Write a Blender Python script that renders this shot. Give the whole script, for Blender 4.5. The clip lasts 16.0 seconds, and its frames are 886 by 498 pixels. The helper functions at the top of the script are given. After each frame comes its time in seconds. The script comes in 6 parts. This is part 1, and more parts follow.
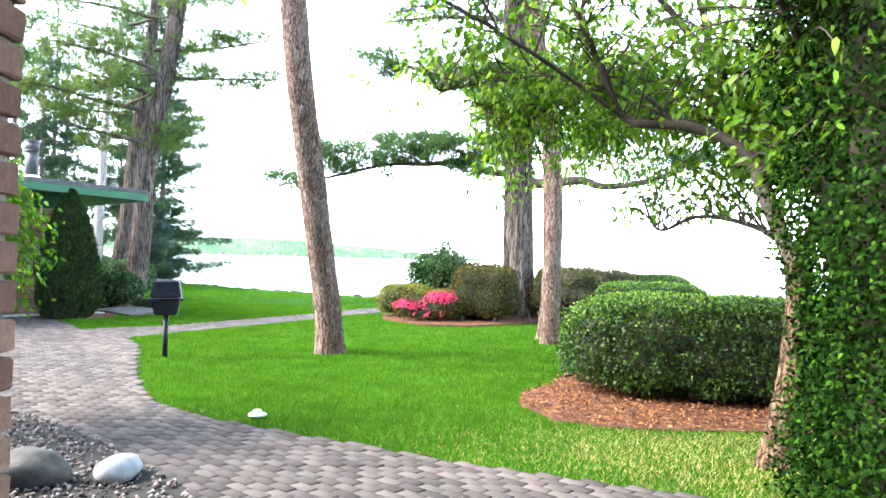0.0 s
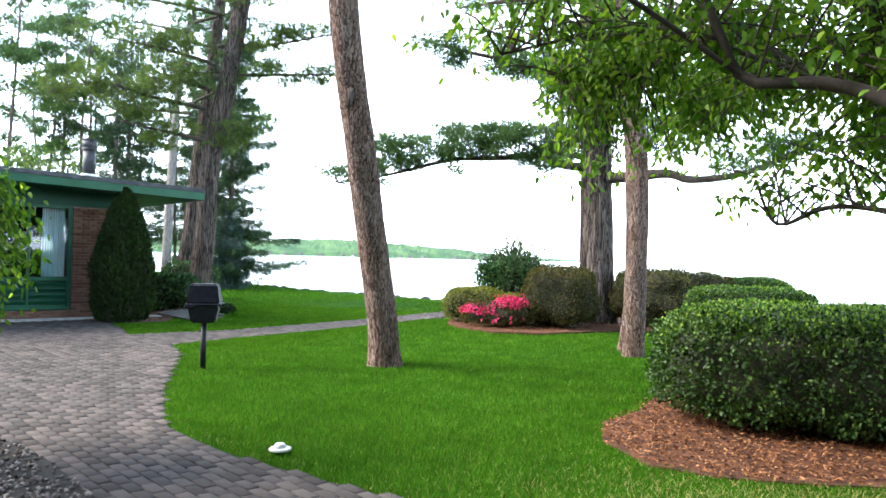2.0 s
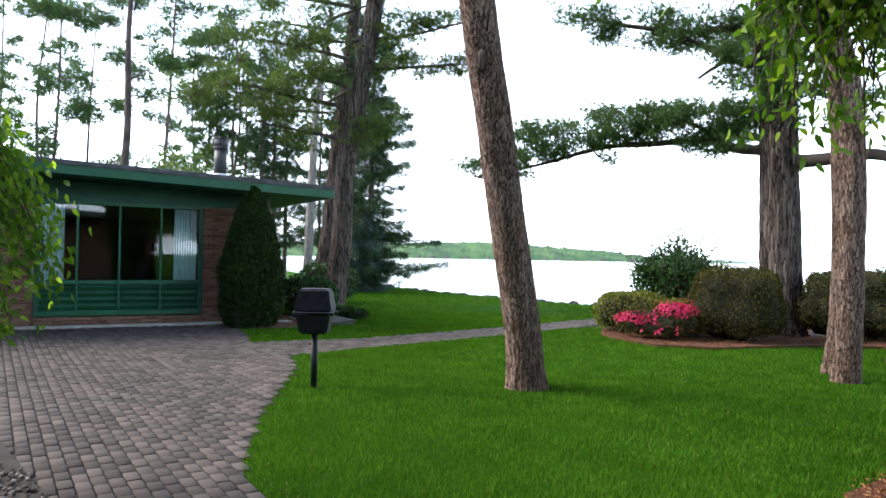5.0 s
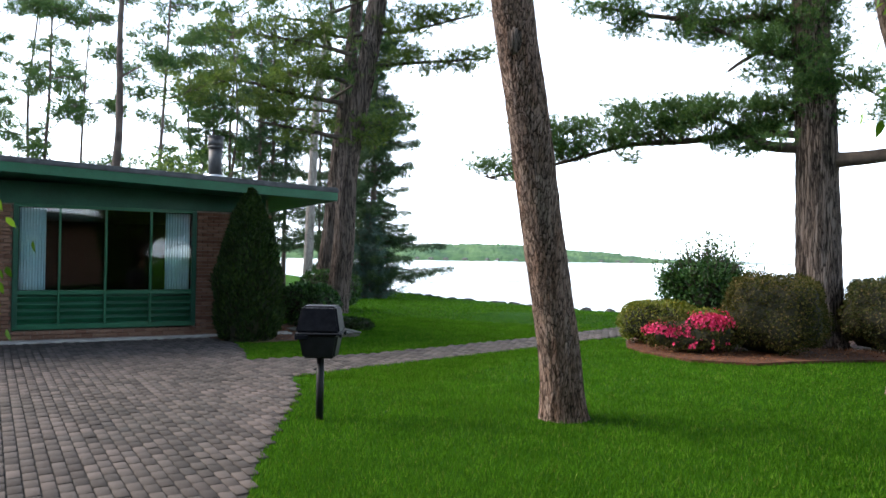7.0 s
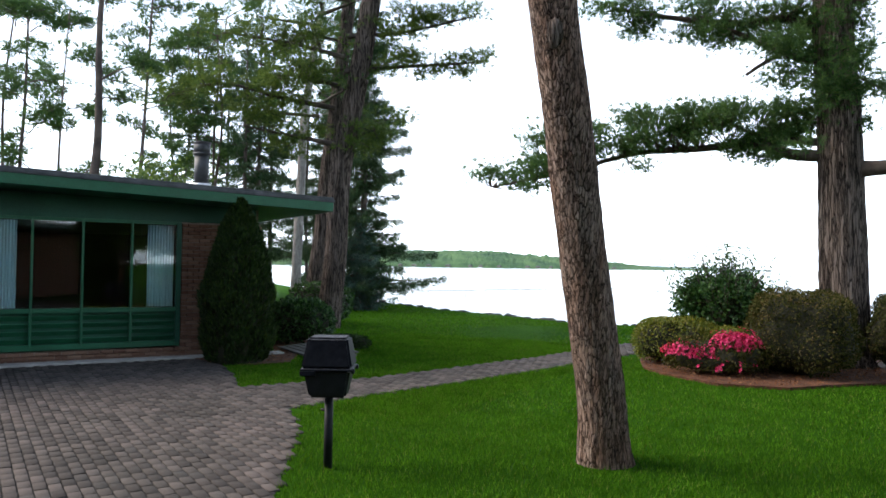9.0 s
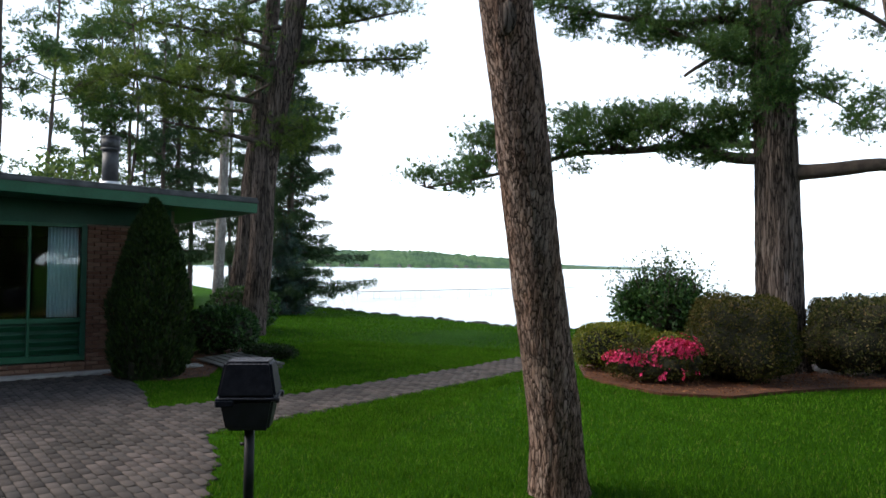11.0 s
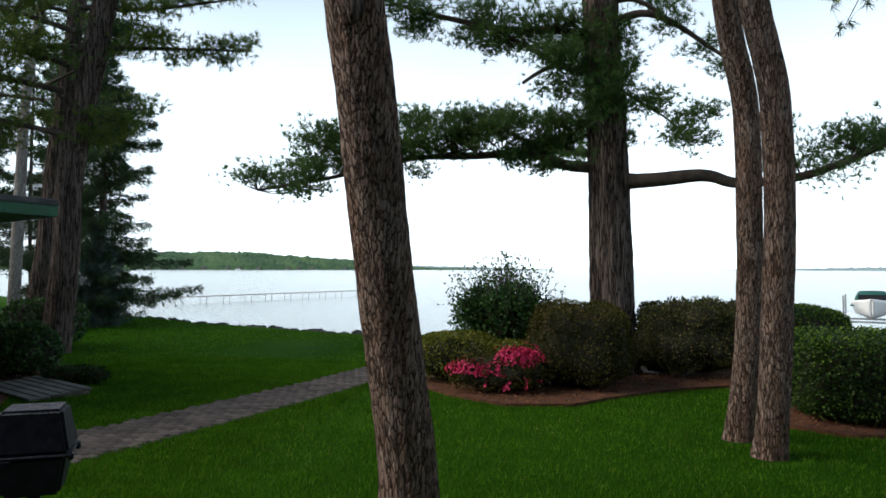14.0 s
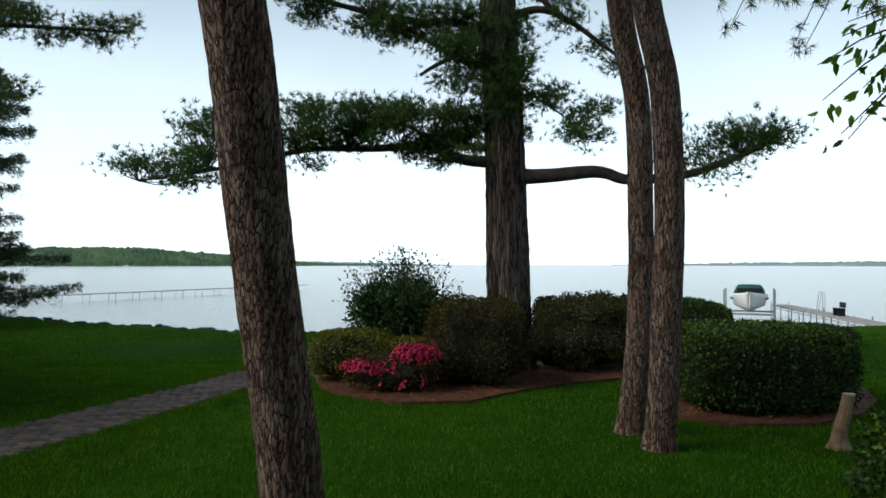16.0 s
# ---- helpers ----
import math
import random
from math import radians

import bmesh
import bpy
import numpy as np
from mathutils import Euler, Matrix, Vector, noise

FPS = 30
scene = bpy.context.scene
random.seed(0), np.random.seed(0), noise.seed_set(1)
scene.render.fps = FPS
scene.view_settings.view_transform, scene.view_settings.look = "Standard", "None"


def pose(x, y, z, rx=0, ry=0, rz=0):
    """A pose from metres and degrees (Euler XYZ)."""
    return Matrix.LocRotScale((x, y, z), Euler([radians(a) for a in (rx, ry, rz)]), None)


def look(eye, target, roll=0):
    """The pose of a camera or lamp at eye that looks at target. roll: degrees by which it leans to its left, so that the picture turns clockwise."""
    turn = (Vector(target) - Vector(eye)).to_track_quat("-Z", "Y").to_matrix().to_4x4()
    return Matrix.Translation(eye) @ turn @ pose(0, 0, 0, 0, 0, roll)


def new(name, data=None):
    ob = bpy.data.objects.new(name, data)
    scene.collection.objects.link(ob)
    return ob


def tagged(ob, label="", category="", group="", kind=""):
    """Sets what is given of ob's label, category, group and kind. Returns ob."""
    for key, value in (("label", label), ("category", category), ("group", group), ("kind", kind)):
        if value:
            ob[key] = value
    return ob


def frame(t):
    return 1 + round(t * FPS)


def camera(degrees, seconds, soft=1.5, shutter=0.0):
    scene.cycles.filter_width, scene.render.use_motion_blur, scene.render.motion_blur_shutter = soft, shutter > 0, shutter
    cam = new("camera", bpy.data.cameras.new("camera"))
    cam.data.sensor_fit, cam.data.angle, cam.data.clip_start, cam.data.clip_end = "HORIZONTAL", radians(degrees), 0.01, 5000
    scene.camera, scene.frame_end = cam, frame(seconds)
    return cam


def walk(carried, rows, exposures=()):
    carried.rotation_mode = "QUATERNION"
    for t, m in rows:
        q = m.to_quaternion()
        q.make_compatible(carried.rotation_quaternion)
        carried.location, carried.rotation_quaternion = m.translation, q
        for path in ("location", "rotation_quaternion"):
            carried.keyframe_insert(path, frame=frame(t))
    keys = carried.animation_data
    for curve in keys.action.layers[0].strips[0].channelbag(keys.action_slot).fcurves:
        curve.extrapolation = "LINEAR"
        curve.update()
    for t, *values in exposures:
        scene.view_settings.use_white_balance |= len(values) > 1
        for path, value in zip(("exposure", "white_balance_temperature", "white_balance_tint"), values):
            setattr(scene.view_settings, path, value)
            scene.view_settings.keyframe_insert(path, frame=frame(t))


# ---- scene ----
cam = camera(62.0, 16.0, soft=1.6)
ROWS = [
    (0.0, -1.444, -0.567, 1.548, 13.37, 0.71, 1.47),
    (0.5, -1.523, -0.221, 1.549, 13.40, 0.67, 1.45),
    (1.0, -1.499, 0.104, 1.541, 16.01, 0.74, 1.44),
    (1.5, -1.639, 0.469, 1.546, 17.28, 0.77, 1.47),
    (2.0, -1.665, 0.772, 1.556, 19.16, 0.63, 1.43),
    (2.5, -1.629, 1.074, 1.594, 22.66, 0.35, 1.31),
    (3.0, -1.705, 1.355, 1.568, 25.80, 0.41, 1.28),
    (3.5, -1.838, 1.613, 1.578, 27.23, 0.33, 1.25),
    (4.0, -1.934, 1.849, 1.565, 28.27, 0.36, 1.08),
    (4.5, -2.042, 2.145, 1.567, 29.61, 0.33, 1.06),
    (5.0, -2.341, 2.459, 1.518, 30.43, 0.58, 1.09),
    (7.5, -3.322, 3.417, 1.647, 30.19, 0.82, 0.82),
    (8.0, -3.561, 3.557, 1.683, 29.88, 1.00, 0.82),
    (10.5, -4.222, 4.329, 1.822, 25.46, 1.37, 0.77),
    (11.0, -4.315, 4.454, 1.843, 23.47, 1.30, 0.70),
    (11.5, -4.383, 4.607, 1.887, 22.37, 1.38, 0.71),
    (12.0, -4.443, 4.742, 1.913, 21.20, 1.39, 0.62),
    (12.5, -4.515, 4.829, 1.938, 18.99, 1.53, 0.58),
    (13.0, -4.576, 4.882, 1.952, 16.33, 1.55, 0.46),
    (13.5, -4.603, 4.898, 1.951, 13.42, 1.59, 0.36),
    (14.0, -4.603, 5.029, 1.966, 10.60, 1.49, 0.23),
    (14.5, -4.611, 5.125, 1.974, 8.28, 1.37, 0.08),
    (15.0, -4.595, 5.200, 1.966, 6.31, 1.30, 0.11),
    (15.5, -4.587, 5.279, 1.961, 4.49, 1.21, 0.11),
    (16.0, -4.559, 5.322, 1.960, 2.91, 1.18, 0.12),
]


def aim(x, y, z, yaw, pitch, roll):
    """A pose from the eye, the heading (left of +y), the rise and the roll, in degrees."""
    a, b = radians(yaw), radians(pitch)
    return look((x, y, z), (x - math.sin(a) * math.cos(b), y + math.cos(a) * math.cos(b), z + math.sin(b)), roll)


walk(cam, [(t, aim(x, y, z, yaw, pitch, roll)) for t, x, y, z, yaw, pitch, roll in ROWS],
     exposures=[(0.0, 3.45, 6250, 8), (0.6, 3.22, 6250, 8), (1.5, 2.75, 6250, 8), (3.5, 1.85, 6350, 9), (5.0, 1.75, 6400, 10), (8.0, 1.43, 6550, 10), (11.0, 0.87, 6600, 10), (12.5, 0.62, 6600, 8), (14.5, 0.08, 6600, 6), (16.0, -0.2, 6550, 4)])

# ---- world and sun ----
world = bpy.data.worlds.new("sky")
scene.world = world
world.use_nodes = True
wn, wl = world.node_tree.nodes, world.node_tree.links
SUN_EL, SUN_AZ = radians(38), radians(250)     # azimuth clockwise from +y
sky = wn.new("ShaderNodeTexSky")
sky.sky_type = "NISHITA"
sky.sun_disc = False
sky.sun_elevation = SUN_EL
sky.sun_rotation = SUN_AZ
sky.air_density = 1.0
sky.dust_density = 0.4
sky.ozone_density = 1.0
# thin even cloud veil over the clear sky
cloud_tc, cloud_noise, veil = wn.new("ShaderNodeTexCoord"), wn.new("ShaderNodeTexNoise"), wn.new("ShaderNodeMix")
cloud_noise.inputs["Scale"].default_value = 1.6
cloud_noise.inputs["Detail"].default_value = 5.0
wl.new(cloud_tc.outputs["Generated"], cloud_noise.inputs["Vector"])
cloud_ramp = wn.new("ShaderNodeMapRange")
cloud_ramp.inputs["From Min"].default_value, cloud_ramp.inputs["From Max"].default_value = 0.3, 0.7
cloud_ramp.inputs["To Min"].default_value, cloud_ramp.inputs["To Max"].default_value = 0.75, 1.15
wl.new(cloud_noise.outputs["Fac"], cloud_ramp.inputs["Value"])
# the veil thickens towards the horizon, where the sight line through it is longer
cloud_xyz, cloud_depth, cloud_fac = wn.new("ShaderNodeSeparateXYZ"), wn.new("ShaderNodeMapRange"), wn.new("ShaderNodeMath")
wl.new(cloud_tc.outputs["Generated"], cloud_xyz.inputs[0])
cloud_depth.interpolation_type = "SMOOTHSTEP"
cloud_depth.inputs["From Min"].default_value, cloud_depth.inputs["From Max"].default_value = 0.04, 0.50
cloud_depth.inputs["To Min"].default_value, cloud_depth.inputs["To Max"].default_value = 0.92, 0.12
wl.new(cloud_xyz.outputs["Z"], cloud_depth.inputs["Value"])
cloud_fac.operation = "MULTIPLY"
cloud_fac.use_clamp = True
wl.new(cloud_ramp.outputs["Result"], cloud_fac.inputs[0])
wl.new(cloud_depth.outputs["Result"], cloud_fac.inputs[1])
veil.data_type = "RGBA"
wl.new(cloud_fac.outputs[0], veil.inputs[0])
wl.new(sky.outputs["Color"], veil.inputs[6])
veil.inputs[7].default_value = (11.7, 13.5, 15.2, 1)
wl.new(veil.outputs[2], wn["Background"].inputs["Color"])
wn["Background"].inputs["Strength"].default_value = 0.117

sun = new("sun", bpy.data.lights.new("sun", "SUN"))
sun.data.energy = 3.0
sun.data.angle = radians(34)
sun.data.color = (1.0, 0.90, 0.79)
sd = Vector((math.sin(SUN_AZ) * math.cos(SUN_EL), math.cos(SUN_AZ) * math.cos(SUN_EL), math.sin(SUN_EL)))
sun.matrix_world = look(sd * 60, (0, 0, 0))

# ---- materials ----
def mat(name, rough=0.7, metal=0.0, spec=0.3):
    m = bpy.data.materials.new(name)
    m.use_nodes = True
    b = m.node_tree.nodes["Principled BSDF"]
    b.inputs["Roughness"].default_value = rough
    b.inputs["Metallic"].default_value = metal
    b.inputs["Specular IOR Level"].default_value = spec
    return m


def nd(m, kind, **kw):
    n = m.node_tree.nodes.new(kind)
    for k, v in kw.items():
        n.inputs[k.replace("_", " ")].default_value = v
    return n


def ln(m, a, b):
    m.node_tree.links.new(a, b)


def coords(m, scale=(1, 1, 1), kind="Object"):
    tc, mp = m.node_tree.nodes.new("ShaderNodeTexCoord"), m.node_tree.nodes.new("ShaderNodeMapping")
    mp.inputs["Scale"].default_value = scale
    ln(m, tc.outputs[kind], mp.inputs["Vector"])
    return mp.outputs["Vector"]


def world_coords(m, scale=(1, 1, 1)):
    g, mp = m.node_tree.nodes.new("ShaderNodeNewGeometry"), m.node_tree.nodes.new("ShaderNodeMapping")
    mp.inputs["Scale"].default_value = scale
    ln(m, g.outputs["Position"], mp.inputs["Vector"])
    return mp.outputs["Vector"]


def noise_tex(m, vec, scale, detail=4.0, rough=0.6):
    n = nd(m, "ShaderNodeTexNoise", Scale=scale, Detail=detail, Roughness=rough)
    ln(m, vec, n.inputs["Vector"])
    return n.outputs["Fac"]


def ramp(m, fac, stops):
    r = m.node_tree.nodes.new("ShaderNodeValToRGB")
    el = r.color_ramp.elements
    while len(el) < len(stops):
        el.new(0.5)
    for e, (p, c) in zip(el, stops):
        e.position = p
        e.color = (*c, 1)
    ln(m, fac, r.inputs["Fac"])
    return r.outputs["Color"]


def mix(m, fac, a, b, mode="MIX"):
    n = m.node_tree.nodes.new("ShaderNodeMix")
    n.data_type = "RGBA"
    n.blend_type = mode
    for sock, v in ((n.inputs[0], fac), (n.inputs[6], a), (n.inputs[7], b)):
        if hasattr(v, "is_linked"):
            ln(m, v, sock)
        elif isinstance(v, tuple):
            sock.default_value = (*v, 1)
        else:
            sock.default_value = v
    return n.outputs[2]


def paint(m, col):
    b = m.node_tree.nodes["Principled BSDF"]
    if isinstance(col, tuple):
        b.inputs["Base Color"].default_value = (*col, 1)
    else:
        ln(m, col, b.inputs["Base Color"])
    return m


def bump(m, height, strength=0.4, dist=0.01):
    b = nd(m, "ShaderNodeBump", Strength=strength, Distance=dist)
    ln(m, height, b.inputs["Height"])
    ln(m, b.outputs["Normal"], m.node_tree.nodes["Principled BSDF"].inputs["Normal"])


def island(m):
    return m.node_tree.nodes.new("ShaderNodeNewGeometry").outputs["Random Per Island"]


def leafy(name, stops, translucent=0.35, rough=0.5, patch=0.6):
    """Leaf material: colour per leaf, patches at branch scale, light shining through."""
    m = mat(name, rough, 0, 0.2 if rough < 0.7 else 0.02)
    col = ramp(m, island(m), stops)
    big = noise_tex(m, world_coords(m), 1.7, 3)
    col = mix(m, patch, col, ramp(m, big, [(0.3, (0.55, 0.6, 0.5)), (0.7, (1.25, 1.2, 1.1))]), "MULTIPLY")
    paint(m, col)
    if translucent:
        nt = m.node_tree
        tr, mx = nt.nodes.new("ShaderNodeBsdfTranslucent"), nt.nodes.new("ShaderNodeMixShader")
        ln(m, mix(m, 1.0, col, (1.35, 1.35, 0.7), "MULTIPLY"), tr.inputs["Color"])
        mx.inputs[0].default_value = translucent
        ln(m, nt.nodes["Principled BSDF"].outputs[0], mx.inputs[1])
        ln(m, tr.outputs[0], mx.inputs[2])
        ln(m, mx.outputs[0], nt.nodes["Material Output"].inputs["Surface"])
    return m


def bark(name, plate_a, plate_b, crack, sx=9.0, sz=2.2, depth=0.02, width=0.06, blush=None):
    """Flaky bark: upright plates parted by thin dark wandering fissures."""
    m = mat(name, 0.95, 0, 0.05)
    k, w = (0, 0, 0), (1, 1, 1)
    v = coords(m, (sx, sx, sz))
    # the plates' outlines wander
    wander = nd(m, "ShaderNodeTexNoise", Scale=1.1, Detail=4.0, Roughness=0.6)
    ln(m, v, wander.inputs["Vector"])
    v = mix(m, 0.95, v, wander.outputs["Color"], "ADD")
    edge = m.node_tree.nodes.new("ShaderNodeTexVoronoi")
    edge.feature = "DISTANCE_TO_EDGE"
    cell = m.node_tree.nodes.new("ShaderNodeTexVoronoi")
    for n in (edge, cell):
        n.inputs["Scale"].default_value = 1.0
        ln(m, v, n.inputs["Vector"])
    gap = ramp(m, edge.outputs["Distance"], [(0.0, k), (width * 0.4, (0.2, 0.2, 0.2)), (width * 1.5, (0.85, 0.85, 0.85)), (width * 3, w)])
    # some seams have closed up
    closed = ramp(m, noise_tex(m, coords(m, (sx * 0.6, sx * 0.6, sz * 0.6)), 1.0, 3), [(0.45, k), (0.62, (0.7, 0.7, 0.7))])
    gap = mix(m, closed, gap, w)
    long = noise_tex(m, coords(m, (sx * 0.42, sx * 0.42, sz * 0.30)), 1.0, 7, 0.62)
    gap = mix(m, 0.8, gap, ramp(m, long, [(0.5 - width * 0.5, w), (0.5, k), (0.5 + width * 0.4, w)]), "MULTIPLY")
    fine = noise_tex(m, coords(m, (1, 1, 0.4)), 75, 5, 0.75)
    tone = m.node_tree.nodes.new("ShaderNodeSeparateColor")
    ln(m, cell.outputs["Color"], tone.inputs[0])
    plate = mix(m, tone.outputs[0], plate_a, plate_b)
    plate = mix(m, 0.3, plate, ramp(m, tone.outputs[1], [(0.2, (0.6, 0.58, 0.56)), (0.8, (1.3, 1.25, 1.2))]), "MULTIPLY")
    patch = ramp(m, noise_tex(m, coords(m, (3.2, 3.2, 1.1)), 1.0, 5), [(0.44, k), (0.64, w)])
    plate = mix(m, mix(m, 0.7, k, patch), plate, blush or plate_b)
    plate = mix(m, 0.75, plate, ramp(m, fine, [(0.28, (0.5, 0.49, 0.47)), (0.72, (1.4, 1.37, 1.33))]), "MULTIPLY")
    paint(m, mix(m, gap, crack, plate))
    bump(m, mix(m, 0.3, gap, fine, "ADD"), 1.0, depth)
    return m


def two_tone(name, a, b, scale, rough=0.7, fine=60.0, bump_d=0.002, metal=0.0, spec=0.3, kind=coords):
    m = mat(name, rough, metal, spec)
    v = kind(m)
    f = noise_tex(m, v, fine, 5, 0.65)
    col = ramp(m, noise_tex(m, v, scale, 4), [(0.35, a), (0.68, b)])
    col = mix(m, 0.5, col, ramp(m, f, [(0.3, (0.7, 0.7, 0.7)), (0.7, (1.25, 1.25, 1.25))]), "MULTIPLY")
    paint(m, col)
    bump(m, f, 0.5, bump_d)
    return m


# lawn soil and blades
M_LAWN = mat("lawn_ground", 0.95, 0, 0.02)
_v = world_coords(M_LAWN)
_c = ramp(M_LAWN, noise_tex(M_LAWN, _v, 0.45, 5), [(0.3, (0.017, 0.060, 0.003)), (0.7, (0.031, 0.096, 0.005))])
_c = mix(M_LAWN, 0.8, _c, ramp(M_LAWN, noise_tex(M_LAWN, world_coords(M_LAWN, (1, 1, 1)), 55, 5, 0.75), [(0.25, (0.45, 0.5, 0.45)), (0.75, (1.4, 1.35, 1.2))]), "MULTIPLY")
paint(M_LAWN, _c)
bump(M_LAWN, noise_tex(M_LAWN, world_coords(M_LAWN), 90, 4, 0.8), 0.8, 0.03)
M_BLADE = leafy("grass_blade", [(0.0, (0.023, 0.074, 0.005)), (0.6, (0.050, 0.145, 0.009)), (0.92, (0.092, 0.195, 0.018)), (1.0, (0.15, 0.17, 0.05))], 0.3, 0.8, 0.8)
M_DRY = leafy("dry_grass_blade", [(0.0, (0.10, 0.17, 0.03)), (0.5, (0.24, 0.22, 0.07)), (1.0, (0.38, 0.30, 0.14))], 0.25, 0.6, 0.5)
M_MULCH = two_tone("bark_mulch_soil", (0.045, 0.017, 0.009), (0.115, 0.046, 0.022), 6, 0.95, 45, 0.02)
M_CHIP = leafy("mulch_chip", [(0.0, (0.05, 0.02, 0.012)), (0.5, (0.16, 0.066, 0.03)), (1.0, (0.33, 0.17, 0.085))], 0.0, 0.9, 0.4)
M_SAND = two_tone("joint_sand", (0.012, 0.011, 0.010), (0.028, 0.026, 0.022), 3, 0.95, 80, 0.004)
# pavers
M_PAVER = mat("concrete_paver", 0.92, 0, 0.12)
_oi = M_PAVER.node_tree.nodes.new("ShaderNodeObjectInfo").outputs["Random"]
_sum = nd(M_PAVER, "ShaderNodeMath"); _sum.operation = "ADD"
ln(M_PAVER, _oi, _sum.inputs[0]); ln(M_PAVER, island(M_PAVER), _sum.inputs[1])
_fr = nd(M_PAVER, "ShaderNodeMath"); _fr.operation = "FRACT"
ln(M_PAVER, _sum.outputs[0], _fr.inputs[0])
_c = ramp(M_PAVER, _fr.outputs[0], [(0.0, (0.043, 0.038, 0.036)), (0.45, (0.066, 0.057, 0.053)), (0.8, (0.094, 0.080, 0.074)), (1.0, (0.055, 0.050, 0.048))])
_c = mix(M_PAVER, 0.7, _c, ramp(M_PAVER, noise_tex(M_PAVER, world_coords(M_PAVER), 0.7, 4), [(0.3, (0.68, 0.72, 0.70)), (0.7, (1.2, 1.15, 1.15))]), "MULTIPLY")
_f = noise_tex(M_PAVER, world_coords(M_PAVER), 120, 4, 0.7)
paint(M_PAVER, mix(M_PAVER, 0.6, _c, ramp(M_PAVER, _f, [(0.3, (0.65, 0.65, 0.65)), (0.7, (1.3, 1.3, 1.3))]), "MULTIPLY"))
bump(M_PAVER, _f, 0.5, 0.002)
M_CONC = two_tone("grey_concrete", (0.27, 0.26, 0.25), (0.40, 0.39, 0.37), 3, 0.85, 90, 0.003)
# brick
M_BRICK = mat("clay_brick", 0.85, 0, 0.2)
_c = ramp(M_BRICK, M_BRICK.node_tree.nodes.new("ShaderNodeObjectInfo").outputs["Random"], [(0.0, (0.120, 0.062, 0.043)), (0.5, (0.170, 0.094, 0.065)), (1.0, (0.215, 0.132, 0.094))])
_f = noise_tex(M_BRICK, world_coords(M_BRICK), 70, 5, 0.7)
paint(M_BRICK, mix(M_BRICK, 0.7, _c, ramp(M_BRICK, _f, [(0.3, (0.6, 0.6, 0.6)), (0.7, (1.25, 1.25, 1.25))]), "MULTIPLY"))
bump(M_BRICK, _f, 0.7, 0.004)
M_MORTAR = two_tone("lime_mortar", (0.16, 0.13, 0.11), (0.26, 0.22, 0.19), 8, 0.95, 120, 0.003)
M_BRICKWALL = two_tone("plain_brick_wall", (0.16, 0.07, 0.045), (0.25, 0.12, 0.075), 3, 0.9, 40, 0.004)
# house
M_GREEN = two_tone("green_painted_wood", (0.010, 0.082, 0.040), (0.015, 0.114, 0.058), 1.5, 0.45, 40, 0.001)
M_GREEN_D = two_tone("dark_green_painted_wood", (0.008, 0.060, 0.036), (0.012, 0.085, 0.052), 1.5, 0.5, 40, 0.001)
M_ROOF = two_tone("grey_roofing_felt", (0.05, 0.055, 0.06), (0.10, 0.105, 0.11), 4, 0.9, 120, 0.003)
M_STEEL = two_tone("galvanised_metal", (0.45, 0.46, 0.47), (0.62, 0.63, 0.64), 5, 0.4, 60, 0.0005, 0.9)
M_FLUE = two_tone("dark_painted_flue", (0.03, 0.032, 0.035), (0.06, 0.062, 0.068), 6, 0.5, 60, 0.0005)
M_GLASS = mat("window_glass", 0.02, 0, 0.5)
_b = M_GLASS.node_tree.nodes["Principled BSDF"]
_b.inputs["Transmission Weight"].default_value = 1.0
_b.inputs["IOR"].default_value = 1.48
_b.inputs["Base Color"].default_value = (0.86, 0.93, 0.92, 1)
M_CURTAIN = two_tone("pale_blue_curtain", (0.46, 0.68, 0.76), (0.60, 0.78, 0.84), 4, 0.9, 90, 0.001)
# near-black colour stands in for the unlit room behind the glass
M_ROOM = two_tone("darkened_room_wall", (0.006, 0.0055, 0.0045), (0.012, 0.010, 0.008), 2, 0.8, 40, 0.001)
# grill, rocks, wood
M_BLACK = two_tone("black_cast_metal", (0.007, 0.008, 0.010), (0.014, 0.015, 0.019), 7, 0.55, 80, 0.0008, 0.0, 0.2)
M_LID = two_tone("dusty_black_lid", (0.005, 0.006, 0.009), (0.014, 0.015, 0.020), 12, 0.6, 110, 0.001, 0.0, 0.05)
# speckled dust on the lid
_sp = ramp(M_LID, noise_tex(M_LID, coords(M_LID), 75, 5, 0.75), [(0.46, (0.08, 0.08, 0.08)), (0.62, (1, 1, 1))])
_up = M_LID.node_tree.nodes.new("ShaderNodeSeparateXYZ")
ln(M_LID, M_LID.node_tree.nodes.new("ShaderNodeNewGeometry").outputs["Normal"], _up.inputs[0])
_top = ramp(M_LID, _up.outputs["Z"], [(0.55, (0, 0, 0)), (0.95, (1, 1, 1))])
_old = M_LID.node_tree.nodes["Principled BSDF"].inputs["Base Color"].links[0].from_socket
paint(M_LID, mix(M_LID, mix(M_LID, 1.0, _sp, _top, "MULTIPLY"), _old, (0.17, 0.18, 0.21)))
M_ROCK = two_tone("grey_boulder", (0.15, 0.16, 0.17), (0.29, 0.30, 0.31), 6, 0.8, 60, 0.006)
M_ROCK_D = two_tone("dark_shore_rock", (0.025, 0.025, 0.024), (0.085, 0.082, 0.076), 4, 0.85, 40, 0.01)
M_GRAVEL = leafy("gravel_pebble", [(0.0, (0.05, 0.044, 0.042)), (0.5, (0.12, 0.10, 0.097)), (1.0, (0.26, 0.235, 0.225))], 0.0, 0.8, 0.2)
M_WHITE = two_tone("white_plastic", (0.50, 0.50, 0.48), (0.62, 0.62, 0.60), 5, 0.4, 60, 0.0005)
